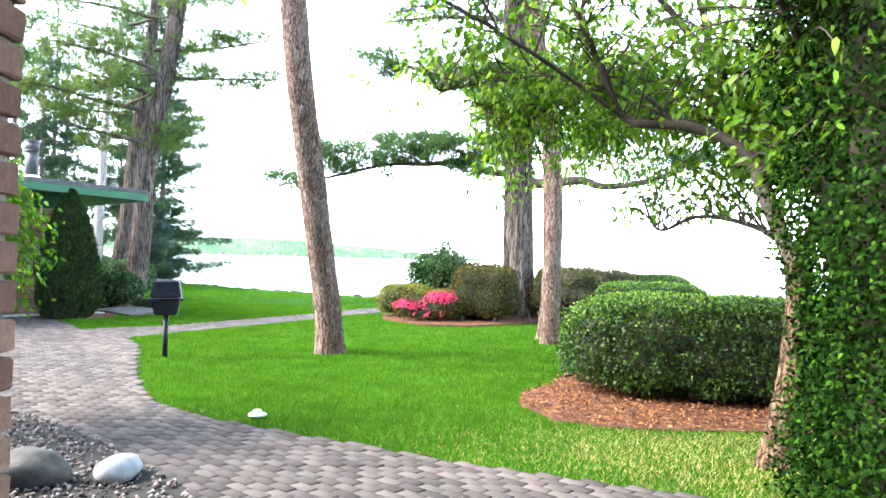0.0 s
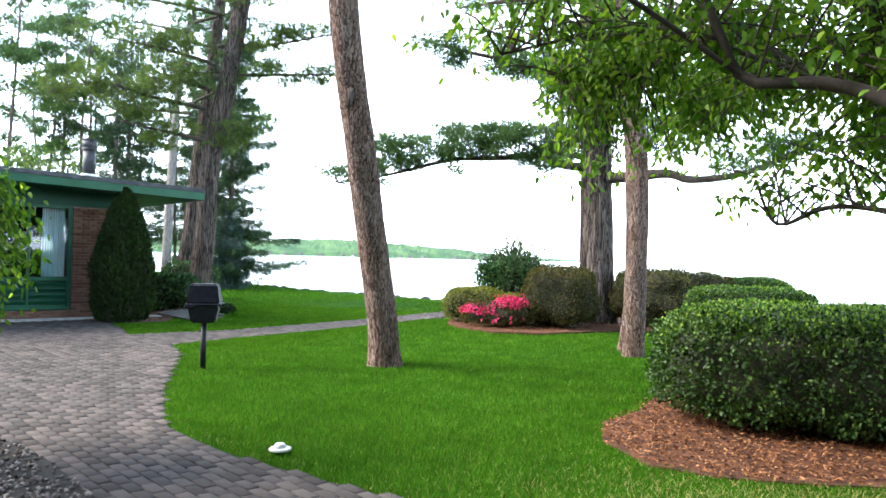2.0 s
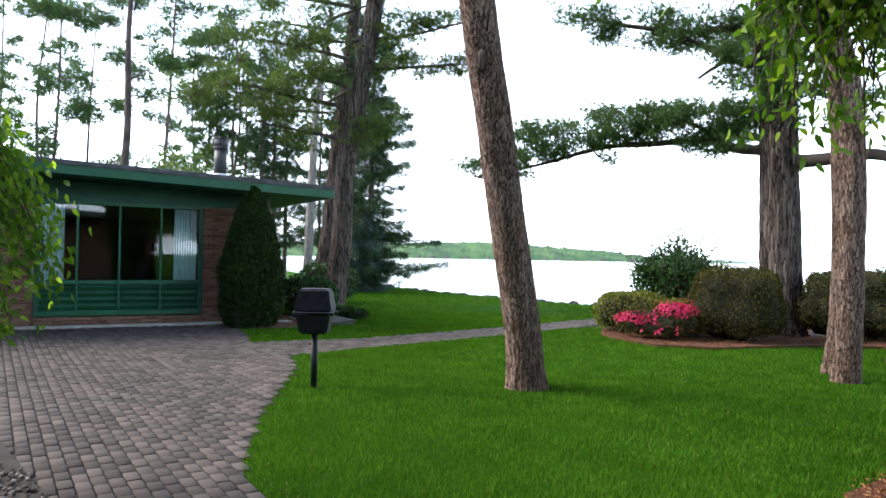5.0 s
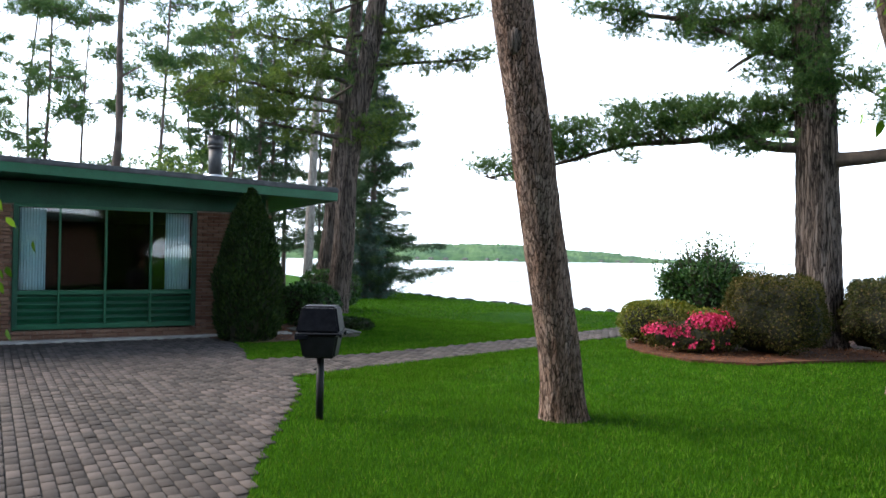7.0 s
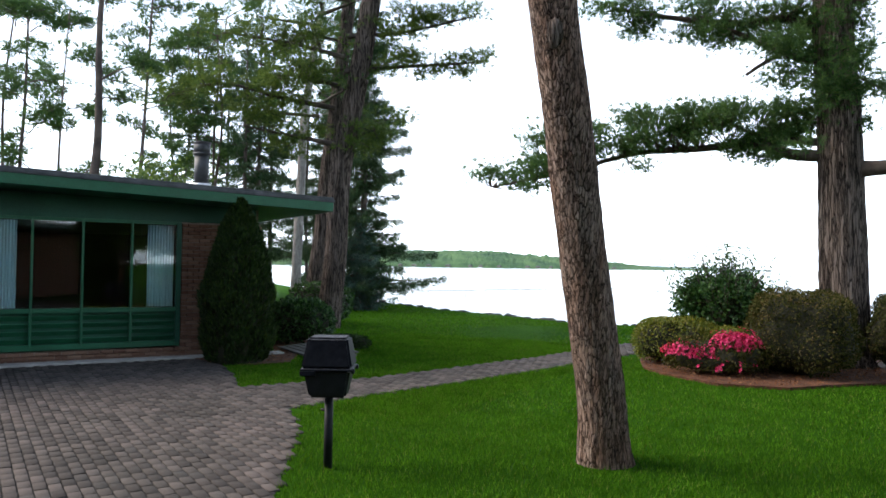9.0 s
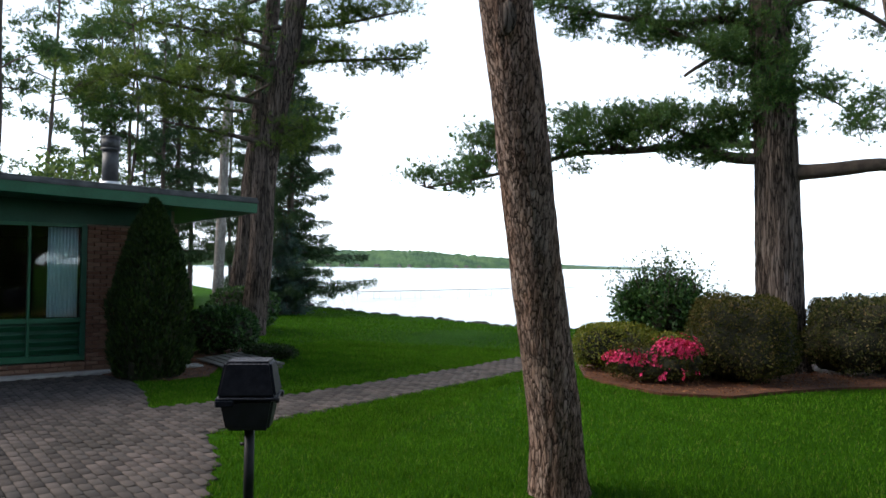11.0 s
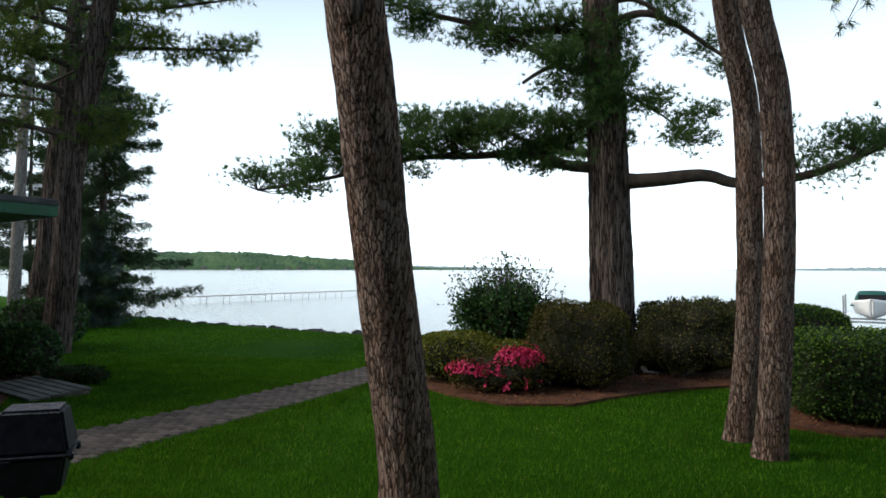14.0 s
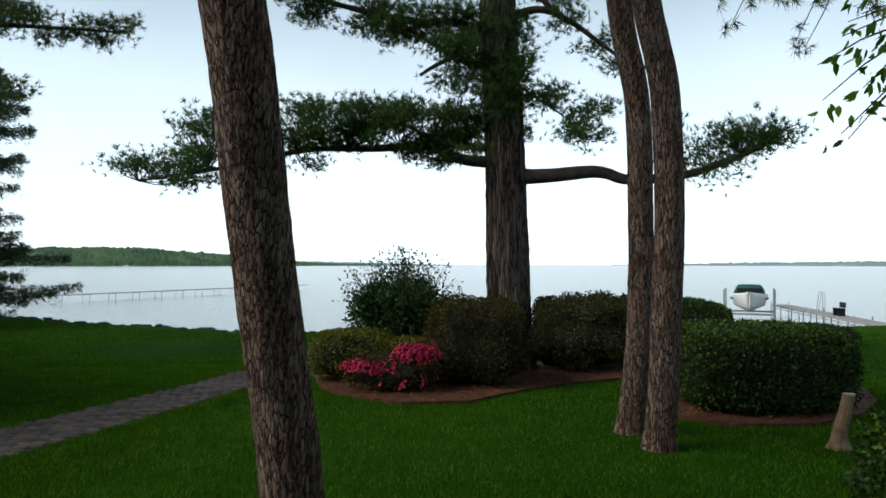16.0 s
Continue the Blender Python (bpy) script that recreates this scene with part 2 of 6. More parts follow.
M_STUMP = two_tone("weathered_stump_wood", (0.13, 0.095, 0.055), (0.27, 0.20, 0.13), 7, 0.9, 40, 0.01)
M_PLANK = two_tone("grey_weathered_planks", (0.09, 0.085, 0.075), (0.17, 0.16, 0.14), 5, 0.85, 50, 0.004)
M_HULL = two_tone("white_boat_hull", (0.70, 0.70, 0.68), (0.80, 0.80, 0.78), 2, 0.3, 40, 0.0003)
M_CANVAS = two_tone("dark_green_canvas", (0.012, 0.07, 0.06), (0.02, 0.10, 0.085), 4, 0.85, 80, 0.002)
# bark
M_BARK_RED = bark("red_pine_bark", (0.210, 0.150, 0.124), (0.285, 0.224, 0.198), (0.020, 0.014, 0.012), 36, 8.5, 0.03, 0.062, (0.200, 0.116, 0.082))
M_BARK_GREY = bark("grey_pine_bark", (0.125, 0.097, 0.084), (0.165, 0.138, 0.126), (0.010, 0.008, 0.008), 22, 2.0, 0.05, 0.075)
M_BARK_PALE = bark("pale_trunk_bark", (0.27, 0.25, 0.24), (0.38, 0.36, 0.35), (0.10, 0.085, 0.08), 26, 9.0, 0.01, 0.05)
M_BARK_ORN = bark("gnarled_brown_bark", (0.10, 0.066, 0.042), (0.15, 0.106, 0.074), (0.018, 0.012, 0.008), 30, 7.0, 0.02, 0.05)
M_BARK_SM = two_tone("smooth_branch_bark", (0.035, 0.027, 0.022), (0.085, 0.066, 0.054), 5, 0.85, 50, 0.006)
M_BARK_FAR = two_tone("far_trunk_bark", (0.05, 0.038, 0.034), (0.12, 0.092, 0.08), 2, 0.9, 20, 0.01)
# foliage
M_MAPLE = leafy("bright_broad_leaf", [(0.0, (0.045, 0.112, 0.010)), (0.5, (0.085, 0.185, 0.016)), (0.85, (0.155, 0.275, 0.026)), (1.0, (0.26, 0.37, 0.045))], 0.52, 0.45, 0.7)
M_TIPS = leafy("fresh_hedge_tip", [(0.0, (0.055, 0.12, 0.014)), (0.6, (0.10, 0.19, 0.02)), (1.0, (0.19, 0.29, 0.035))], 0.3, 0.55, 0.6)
M_HEDGE = leafy("clipped_hedge_leaf", [(0.0, (0.008, 0.026, 0.005)), (0.5, (0.020, 0.050, 0.009)), (0.85, (0.040, 0.085, 0.013)), (1.0, (0.09, 0.15, 0.022))], 0.2, 0.5, 0.5)
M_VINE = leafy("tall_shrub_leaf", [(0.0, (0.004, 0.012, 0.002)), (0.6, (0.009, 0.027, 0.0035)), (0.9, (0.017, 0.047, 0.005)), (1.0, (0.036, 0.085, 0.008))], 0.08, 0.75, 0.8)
# dark colour paints in the shade of the gaps behind the leaves
M_CORE = two_tone("shaded_gap_fill", (0.012, 0.014, 0.008), (0.03, 0.028, 0.016), 12, 0.95, 40, 0.02)
M_THUJA = leafy("cedar_spray", [(0.0, (0.006, 0.019, 0.004)), (0.6, (0.014, 0.035, 0.006)), (1.0, (0.038, 0.066, 0.012))], 0.1, 0.6, 0.5)
M_NEEDLE = leafy("white_pine_needle", [(0.0, (0.022, 0.060, 0.024)), (0.6, (0.050, 0.110, 0.038)), (1.0, (0.11, 0.18, 0.055))], 0.3, 0.55, 0.6)
M_NEEDLE_L = leafy("soft_light_needle", [(0.0, (0.040, 0.078, 0.020)), (0.6, (0.085, 0.138, 0.032)), (1.0, (0.16, 0.205, 0.05))], 0.35, 0.5, 0.5)
M_SPRUCE = leafy("spruce_needle", [(0.0, (0.018, 0.045, 0.022)), (0.6, (0.038, 0.080, 0.036)), (1.0, (0.075, 0.12, 0.05))], 0.2, 0.55, 0.6)
M_BLUE = leafy("blue_spruce_needle", [(0.0, (0.03, 0.065, 0.06)), (1.0, (0.085, 0.14, 0.13))], 0.2, 0.55, 0.5)
M_RHODO = leafy("olive_shrub_leaf", [(0.0, (0.020, 0.026, 0.008)), (0.55, (0.048, 0.052, 0.016)), (0.85, (0.085, 0.074, 0.030)), (1.0, (0.14, 0.10, 0.052))], 0.2, 0.7, 0.6)
M_PURPLE = leafy("bronze_shrub_leaf", [(0.0, (0.024, 0.036, 0.014)), (0.55, (0.058, 0.066, 0.026)), (0.88, (0.110, 0.098, 0.046)), (1.0, (0.17, 0.125, 0.07))], 0.2, 0.7, 0.6)
M_YELLOW = leafy("yellow_green_leaf", [(0.0, (0.05, 0.075, 0.010)), (0.6, (0.12, 0.14, 0.02)), (1.0, (0.22, 0.20, 0.04))], 0.3, 0.5, 0.5)
M_DARKLEAF = leafy("dark_shrub_leaf", [(0.0, (0.012, 0.036, 0.012)), (0.7, (0.030, 0.078, 0.022)), (1.0, (0.075, 0.15, 0.045))], 0.25, 0.45, 0.4)
M_PINK = leafy("azalea_petal", [(0.0, (0.30, 0.008, 0.06)), (0.6, (0.52, 0.022, 0.12)), (1.0, (0.74, 0.09, 0.24))], 0.35, 0.5, 0.2)
M_WOODS = leafy("far_woodland_leaf", [(0.0, (0.045, 0.085, 0.03)), (0.6, (0.09, 0.15, 0.045)), (1.0, (0.17, 0.22, 0.07))], 0.35, 0.6, 0.5)
M_HILL = two_tone("hazy_wooded_hill", (0.026, 0.070, 0.034), (0.085, 0.155, 0.058), 0.028, 0.95, 0.16, 3.0, kind=world_coords)
# aerial haze over the farthest shores is painted in as pale blue-grey
M_HILL_B = two_tone("haze_tinted_shore", (0.22, 0.30, 0.31), (0.30, 0.38, 0.39), 0.01, 0.95, 0.1, 1.0, kind=world_coords)
M_WATER = mat("lake_water", 0.16, 0, 0.5)
paint(M_WATER, (0.10, 0.11, 0.125))
_v = world_coords(M_WATER, (0.35, 1.0, 1))
bump(M_WATER, noise_tex(M_WATER, _v, 1.4, 5, 0.65), 0.5, 0.12)
M_BED = two_tone("lake_bed_sand", (0.20, 0.17, 0.12), (0.30, 0.26, 0.19), 0.5, 0.95, 8, 0.02)

# ---- geometry helpers ----
RNG = np.random.default_rng(7)


class Soup:
    """Collects vertices and faces of many pieces for one mesh."""

    def __init__(self):
        self.v, self.t, self.q, self.n = [], [], [], 0

    def add(self, v, tris=None, quads=None):
        v = np.asarray(v, float).reshape(-1, 3)
        if tris is not None and len(tris):
            self.t.append(np.asarray(tris, np.int64).reshape(-1, 3) + self.n)
        if quads is not None and len(quads):
            self.q.append(np.asarray(quads, np.int64).reshape(-1, 4) + self.n)
        self.v.append(v)
        self.n += len(v)
        return self

    def mesh(self, name, material, smooth=False):
        v = np.concatenate(self.v)
        t = np.concatenate(self.t) if self.t else np.zeros((0, 3), np.int64)
        q = np.concatenate(self.q) if self.q else np.zeros((0, 4), np.int64)
        me = bpy.data.meshes.new(name)
        me.vertices.add(len(v))
        me.vertices.foreach_set("co", v.astype(np.float32).ravel())
        loops = np.concatenate([t.ravel(), q.ravel()]).astype(np.int32)
        me.loops.add(len(loops))
        me.loops.foreach_set("vertex_index", loops)
        me.polygons.add(len(t) + len(q))
        starts = np.concatenate([np.arange(len(t)) * 3, len(t) * 3 + np.arange(len(q)) * 4]).astype(np.int32)
        me.polygons.foreach_set("loop_start", starts)
        if smooth:
            me.polygons.foreach_set("use_smooth", np.ones(len(starts), bool))
        me.update(calc_edges=True)
        me.materials.append(material)
        return me

    def ob(self, name, material, parent=None, label="", smooth=False):
        o = new(name, self.mesh(name, material, smooth))
        if parent:
            o.parent = parent
        return tagged(o, label)


def empty(name, label, category, at=(0, 0, 0), group="", kind=""):
    o = new(name)
    o.empty_display_size = 0.2
    o.location = at
    return tagged(o, label, category, group, kind)


def part(name, bm, material, parent, label="", smooth=False):
    me = bpy.data.meshes.new(name)
    bm.to_mesh(me)
    bm.free()
    me.materials.append(material)
    if smooth:
        me.polygons.foreach_set("use_smooth", np.ones(len(me.polygons), bool))
    o = new(name, me)
    if parent:
        o.parent = parent
    return tagged(o, label)


def box(size, at=(0, 0, 0), bevel=0.006, bm=None):
    bm = bm or bmesh.new()
    geo = bmesh.ops.create_cube(bm, size=1)["verts"]
    bmesh.ops.scale(bm, vec=size, verts=geo)
    bmesh.ops.translate(bm, vec=at, verts=geo)
    if bevel:
        edges = list({e for v in geo for e in v.link_edges})
        bmesh.ops.bevel(bm, geom=edges, offset=bevel, segments=1, affect="EDGES")
    return bm


def norm(a):
    return a / np.maximum(np.linalg.norm(a, axis=-1, keepdims=True), 1e-9)


def tube(S, pts, radii, sides=10, rough=0.0, seed=0, ridges=0, cap=True):
    """A tapered tube along pts; rough displaces it with ridged noise."""
    pts, radii = np.asarray(pts, float), np.asarray(radii, float)
    n = len(pts)
    tan = norm(np.gradient(pts, axis=0))
    ref = np.array([1.0, 0, 0]) if abs(tan[0, 2]) > 0.7 else np.array([0, 0, 1.0])
    a = norm(np.cross(tan, ref))
    b = np.cross(tan, a)
    th = np.linspace(0, 2 * np.pi, sides, endpoint=False)
    r = np.repeat(radii[:, None], sides, 1)
    if rough:
        zz = np.concatenate([[0], np.cumsum(np.linalg.norm(np.diff(pts, axis=0), axis=1))])
        for i in range(n):
            for j in range(sides):
                c, s = math.cos(th[j]), math.sin(th[j])
                w = noise.noise(Vector((c * 5 + seed, s * 5, zz[i] * 1.6)))
                w2 = noise.noise(Vector((c * 16, s * 16 + seed, zz[i] * 5.0)))
                w3 = noise.noise(Vector((c * 1.3, s * 1.3 + seed, zz[i] * 0.6)))
                r[i, j] *= 1 + rough * (0.7 * w + 0.9 * w2 + 0.8 * w3)
    v = pts[:, None] + r[..., None] * (np.cos(th)[None, :, None] * a[:, None] + np.sin(th)[None, :, None] * b[:, None])
    i, j = np.meshgrid(np.arange(n - 1), np.arange(sides), indexing="ij")
    k = (j + 1) % sides
    q = np.stack([i * sides + j, i * sides + k, (i + 1) * sides + k, (i + 1) * sides + j], -1)
    v = v.reshape(-1, 3)
    t = None
    if cap:
        v = np.concatenate([v, pts[-1:]])
        e = (n - 1) * sides
        t = np.stack([e + np.arange(sides), e + (np.arange(sides) + 1) % sides, np.full(sides, n * sides)], -1)
    S.add(v, t, q.reshape(-1, 4))


def spline(ctrl, n):
    """Catmull-Rom through the control points."""
    c = np.asarray(ctrl, float)
    c = np.concatenate([2 * c[:1] - c[1:2], c, 2 * c[-1:] - c[-2:-1]])
    m = len(c) - 3
    out = []
    for s in np.linspace(0, m - 1e-6, n):
        i, f = int(s), s - int(s)
        p0, p1, p2, p3 = c[i:i + 4]
        out.append(0.5 * (2 * p1 + (p2 - p0) * f + (2 * p0 - 5 * p1 + 4 * p2 - p3) * f * f + (3 * p1 - p0 - 3 * p2 + p3) * f ** 3))
    return np.array(out)


def leaves(S, C, D, N, L, W, fold=0.25):
    """Folded pointed leaves at C along D, with normals near N."""
    C, D = np.asarray(C, float), norm(np.asarray(D, float))
    side = norm(np.cross(D, N))
    up = np.cross(side, D)
    L, W = np.broadcast_to(L, len(C))[:, None], np.broadcast_to(W, len(C))[:, None]
    mid = C + D * L * 0.45
    v = np.stack([C, mid + side * W + up * W * fold, C + D * L, mid - side * W + up * W * fold], 1)
    i = np.arange(len(C))[:, None] * 4
    S.add(v, np.concatenate([i + [0, 1, 2], i + [0, 2, 3]]))


def oval_leaves(S, C, D, N, L, W, fold=0.2):
    """Rounder leaves with a drawn-out tip, bent along the midrib."""
    C, D = np.asarray(C, float), norm(np.asarray(D, float))
    side = norm(np.cross(D, N))
    up = np.cross(side, D)
    L, W = np.broadcast_to(L, len(C))[:, None], np.broadcast_to(W, len(C))[:, None]
    a, b = C + D * L * 0.28, C + D * L * 0.62 - up * L * 0.05
    tip = C + D * L - up * L * 0.16
    v = np.stack([C, a + side * W + up * W * fold, b + side * W * 0.85 + up * W * fold, tip, b - side * W * 0.85 + up * W * fold, a - side * W + up * W * fold], 1)
    i = np.arange(len(C))[:, None] * 6
    S.add(v, np.concatenate([i + [0, 1, 5], i + [1, 2, 5], i + [2, 4, 5], i + [2, 3, 4]]))


def needles(S, C, A, K, L, W, spread=0.8):
    """Tufts of thin needles at C, fanned round the axes A."""
    C, A = np.repeat(C, K, 0), np.repeat(norm(A), K, 0)
    d = norm(A + spread * RNG.normal(size=C.shape))
    side = norm(np.cross(d, RNG.normal(size=C.shape)))
    ln_ = L * RNG.uniform(0.6, 1.15, (len(C), 1))
    v = np.stack([C - side * W, C + side * W, C + d * ln_], 1)
    S.add(v, np.arange(len(C) * 3))


def inside(poly, x, y):
    poly = np.asarray(poly)
    ok = np.zeros(x.shape, bool)
    for (x0, y0), (x1, y1) in zip(poly, np.roll(poly, -1, 0)):
        c = (y0 > y) != (y1 > y)
        ok ^= c & (x < (x1 - x0) * (y - y0) / (y1 - y0 + 1e-12) + x0)
    return ok


def sheet(name, poly, z, material, thick=0.02, parent=None, label=""):
    bm = bmesh.new()
    top = [bm.verts.new((x, y, z)) for x, y in poly]
    f = bm.faces.new(top)
    f.normal_update()
    if f.normal.z < 0:
        f.normal_flip()
    r = bmesh.ops.extrude_face_region(bm, geom=[f])
    bmesh.ops.translate(bm, vec=(0, 0, -thick), verts=[e for e in r["geom"] if isinstance(e, bmesh.types.BMVert)])
    bmesh.ops.recalc_face_normals(bm, faces=bm.faces)
    bmesh.ops.triangulate(bm, faces=bm.faces)
    return part(name, bm, material, parent, label)


# ---- ground, shore and lake ----
SHORE = np.array([(-400, 300), (-80, 78), (-45, 50), (-24, 33.0), (-18.3, 29.3), (-14.5, 27.5), (-11, 26.1), (-4, 27.0), (3, 28.5), (9.4, 30), (20, 32), (80, 40), (400, 60)], float)
WATER_Z = -1.6


def shore_y(x):
    return np.interp(x, SHORE[:, 0], SHORE[:, 1])


def make_ground():
    xs = np.unique(np.concatenate([np.linspace(-400, -40, 40), np.linspace(-40, 30, 141), np.linspace(30, 400, 40)]))
    rows = np.concatenate([np.linspace(-400, -10, 30), np.linspace(-9, 0, 60), np.linspace(0.1, 3.2, 16), np.linspace(4, 30, 8)])
    X = np.repeat(xs[None], len(rows), 0)
    Y = shore_y(X) + rows[:, None]
    d = np.clip(rows, 0, 100)[:, None] + 0 * X
    Z = np.where(d <= 0, 0, -np.minimum(1.05 * d, 3.2))
    for i in range(len(rows)):
        if -8 < rows[i] < 3:
            for j in range(len(xs)):
                if abs(xs[j]) < 45:
                    Z[i, j] += 0.04 * noise.noise(Vector((X[i, j] * 0.3, Y[i, j] * 0.3, 0))) * min(1, (rows[i] + 8) / 4)
    n, m = X.shape
    i, j = np.meshgrid(np.arange(n - 1), np.arange(m - 1), indexing="ij")
    q = np.stack([i * m + j, i * m + j + 1, (i + 1) * m + j + 1, (i + 1) * m + j], -1).reshape(-1, 4)
    S = Soup().add(np.stack([X, Y, Z], -1).reshape(-1, 3), None, q)
    return tagged(S.ob("ground", M_LAWN, smooth=True), "mown green lawn sloping off at the lake shore", "ground", kind="structure")


make_ground()
S = Soup().add([(-4500, -200, WATER_Z), (4500, -200, WATER_Z), (4500, 4600, WATER_Z), (-4500, 4600, WATER_Z)], None, [(0, 1, 2, 3)])
tagged(S.ob("water", M_WATER), "calm pale lake reflecting a bright sky", "lake", kind="structure")
S = Soup().add([(-4500, -200, -6), (4500, -200, -6), (4500, 4600, -6), (-4500, 4600, -6)], None, [(0, 1, 2, 3)])
tagged(S.ob("lake_bed", M_BED), "sandy bed under the lake", "lake bed", kind="structure")

# lawn edges, patio, path and beds in plan
PATIO = [(2.6, 4.9), (0.9, 4.62), (-0.7, 4.62), (-1.3, 4.69), (-2.63, 4.92), (-4.1, 5.32), (-4.95, 5.57), (-5.6, 5.88), (-6.0, 6.1), (-6.3, 6.38), (-6.6, 6.75), (-7.3, 7.58), (-8.3, 9.0), (-9.0, 9.98), (-9.8, 10.75),
         (-9.55, 11.8), (-9.0, 13.7), (-8.4, 16.0), (-7.95, 18.2), (-7.5, 20.8), (-8.4, 20.9), (-8.85, 18.9), (-9.2, 17.2), (-9.75, 15.2), (-10.35, 13.2), (-11.4, 11.55), (-12.3, 12.35), (-13.2, 13.0),
         (-14.35, 13.35), (-17.75, 7.7), (-20.0, 7.2), (-20.0, -4.5), (2.6, -4.5)]
BED_A = [(-7.4, 17.9), (-7.05, 16.75), (-6.6, 16.2), (-5.65, 15.55), (-4.7, 15.75), (-4.0, 16.6), (-3.1, 17.45), (-2.2, 17.95), (-1.9, 17.2), (-2.2, 15.8), (-2.1, 14.85), (-1.5, 14.4), (-0.5, 14.5), (0.4, 15.2), (1.1, 16.2),
         (2.0, 19.0), (2.6, 23.0), (0.5, 24.6), (-4.0, 23.0), (-6.6, 21.0), (-7.3, 19.2)]
BED_B = [(-2.12, 9.6), (-2.22, 8.7), (-2.5, 8.0), (-2.42, 7.25), (-2.0, 6.62), (-1.5, 6.5), (-0.85, 6.6), (0.0, 6.85), (1.0, 7.0), (2.6, 7.2), (2.8, 12.1), (-1.6, 11.4), (-2.0, 10.4)]
BED_C = [(-13.2, 13.0), (-12.75, 13.3), (-12.5, 13.9), (-13.0, 14.7), (-13.6, 15.3), (-13.6, 16.4), (-14.0, 17.6), (-15.6, 17.8), (-14.9, 16.0), (-14.1, 14.2), (-14.35, 13.35)]
GRAVEL = [(-8.8, 5.9), (-6.9, 5.2), (-5.98, 4.83), (-5.2, 4.4), (-4.6, 4.0), (-4.2, 3.75), (-3.85, 3.45), (-3.5, 3.1), (-3.1, 2.3), (-2.95, 1.2), (-2.9, 0.6), (-2.9, -1.0), (-8.8, -1.0)]
sheet("pavement", PATIO, 0.004, M_SAND, 0.05)
bpy.data.objects["pavement"].location.z = 0.0
tagged(bpy.data.objects["pavement"], "grey-brown concrete pavers laid in running bond", "pavement", kind="structure")
for poly, z in ((BED_A, 0.046), (BED_B, 0.014), (BED_C, 0.02)):
    tagged(sheet("mulch_bed", poly, z, M_MULCH, 0.08), "reddish-brown bark mulch bed beside the lawn", "mulch bed", kind="structure")
tagged(sheet("gravel_bed", GRAVEL, 0.03, M_SAND, 0.06), "gravel bed beside the paved walk", "gravel bed", kind="structure")

# ---- house ----
HU = np.array([0.5155, 0.8569])
HOUSE = Matrix.Translation((-14.55, 13.23, 0)) @ Matrix.Rotation(math.atan2(HU[1], HU[0]), 4, "Z")
# house axes: x along the window front, y into the house, z up


def brick_run(parent, x0, x1, z0, z1, face_y, depth=0.1, bl=0.2, bh=0.0565, joint=0.011, name="brick", vertical_axis=False, turn=None):
    """Bricks of running bond, each its own object on shared meshes."""
    meshes = {}
    row = 0
    z = z0 + joint / 2
    while z + bh <= z1 + 0.004:
        x = x0 - (bl / 2 if row % 2 else 0)
        while x < x1 - 0.02:
            a, b = max(x, x0), min(x + bl, x1)
            w = round(b - a - joint, 3)
            if w > 0.03:
                key = (w, row % 3)
                if key not in meshes:
                    bm = box((w, depth, bh), bevel=0.004)
                    rr = random.Random(len(meshes) + 5)
                    for v in bm.verts:
                        v.co += Vector((rr.uniform(-1, 1), rr.uniform(-1, 1), rr.uniform(-1, 1))) * 0.0022
                    me = bpy.data.meshes.new(name)
                    bm.to_mesh(me)
                    bm.free()
                    me.materials.append(M_BRICK)
                    meshes[key] = me
                o = new(name, meshes[key])
                o.parent = parent
                o.matrix_local = (turn or Matrix()) @ Matrix.Translation(((a + b) / 2, face_y + depth / 2 + random.uniform(-0.003, 0.003), z + bh / 2))
            x += bl
        z += bh + joint
        row += 1


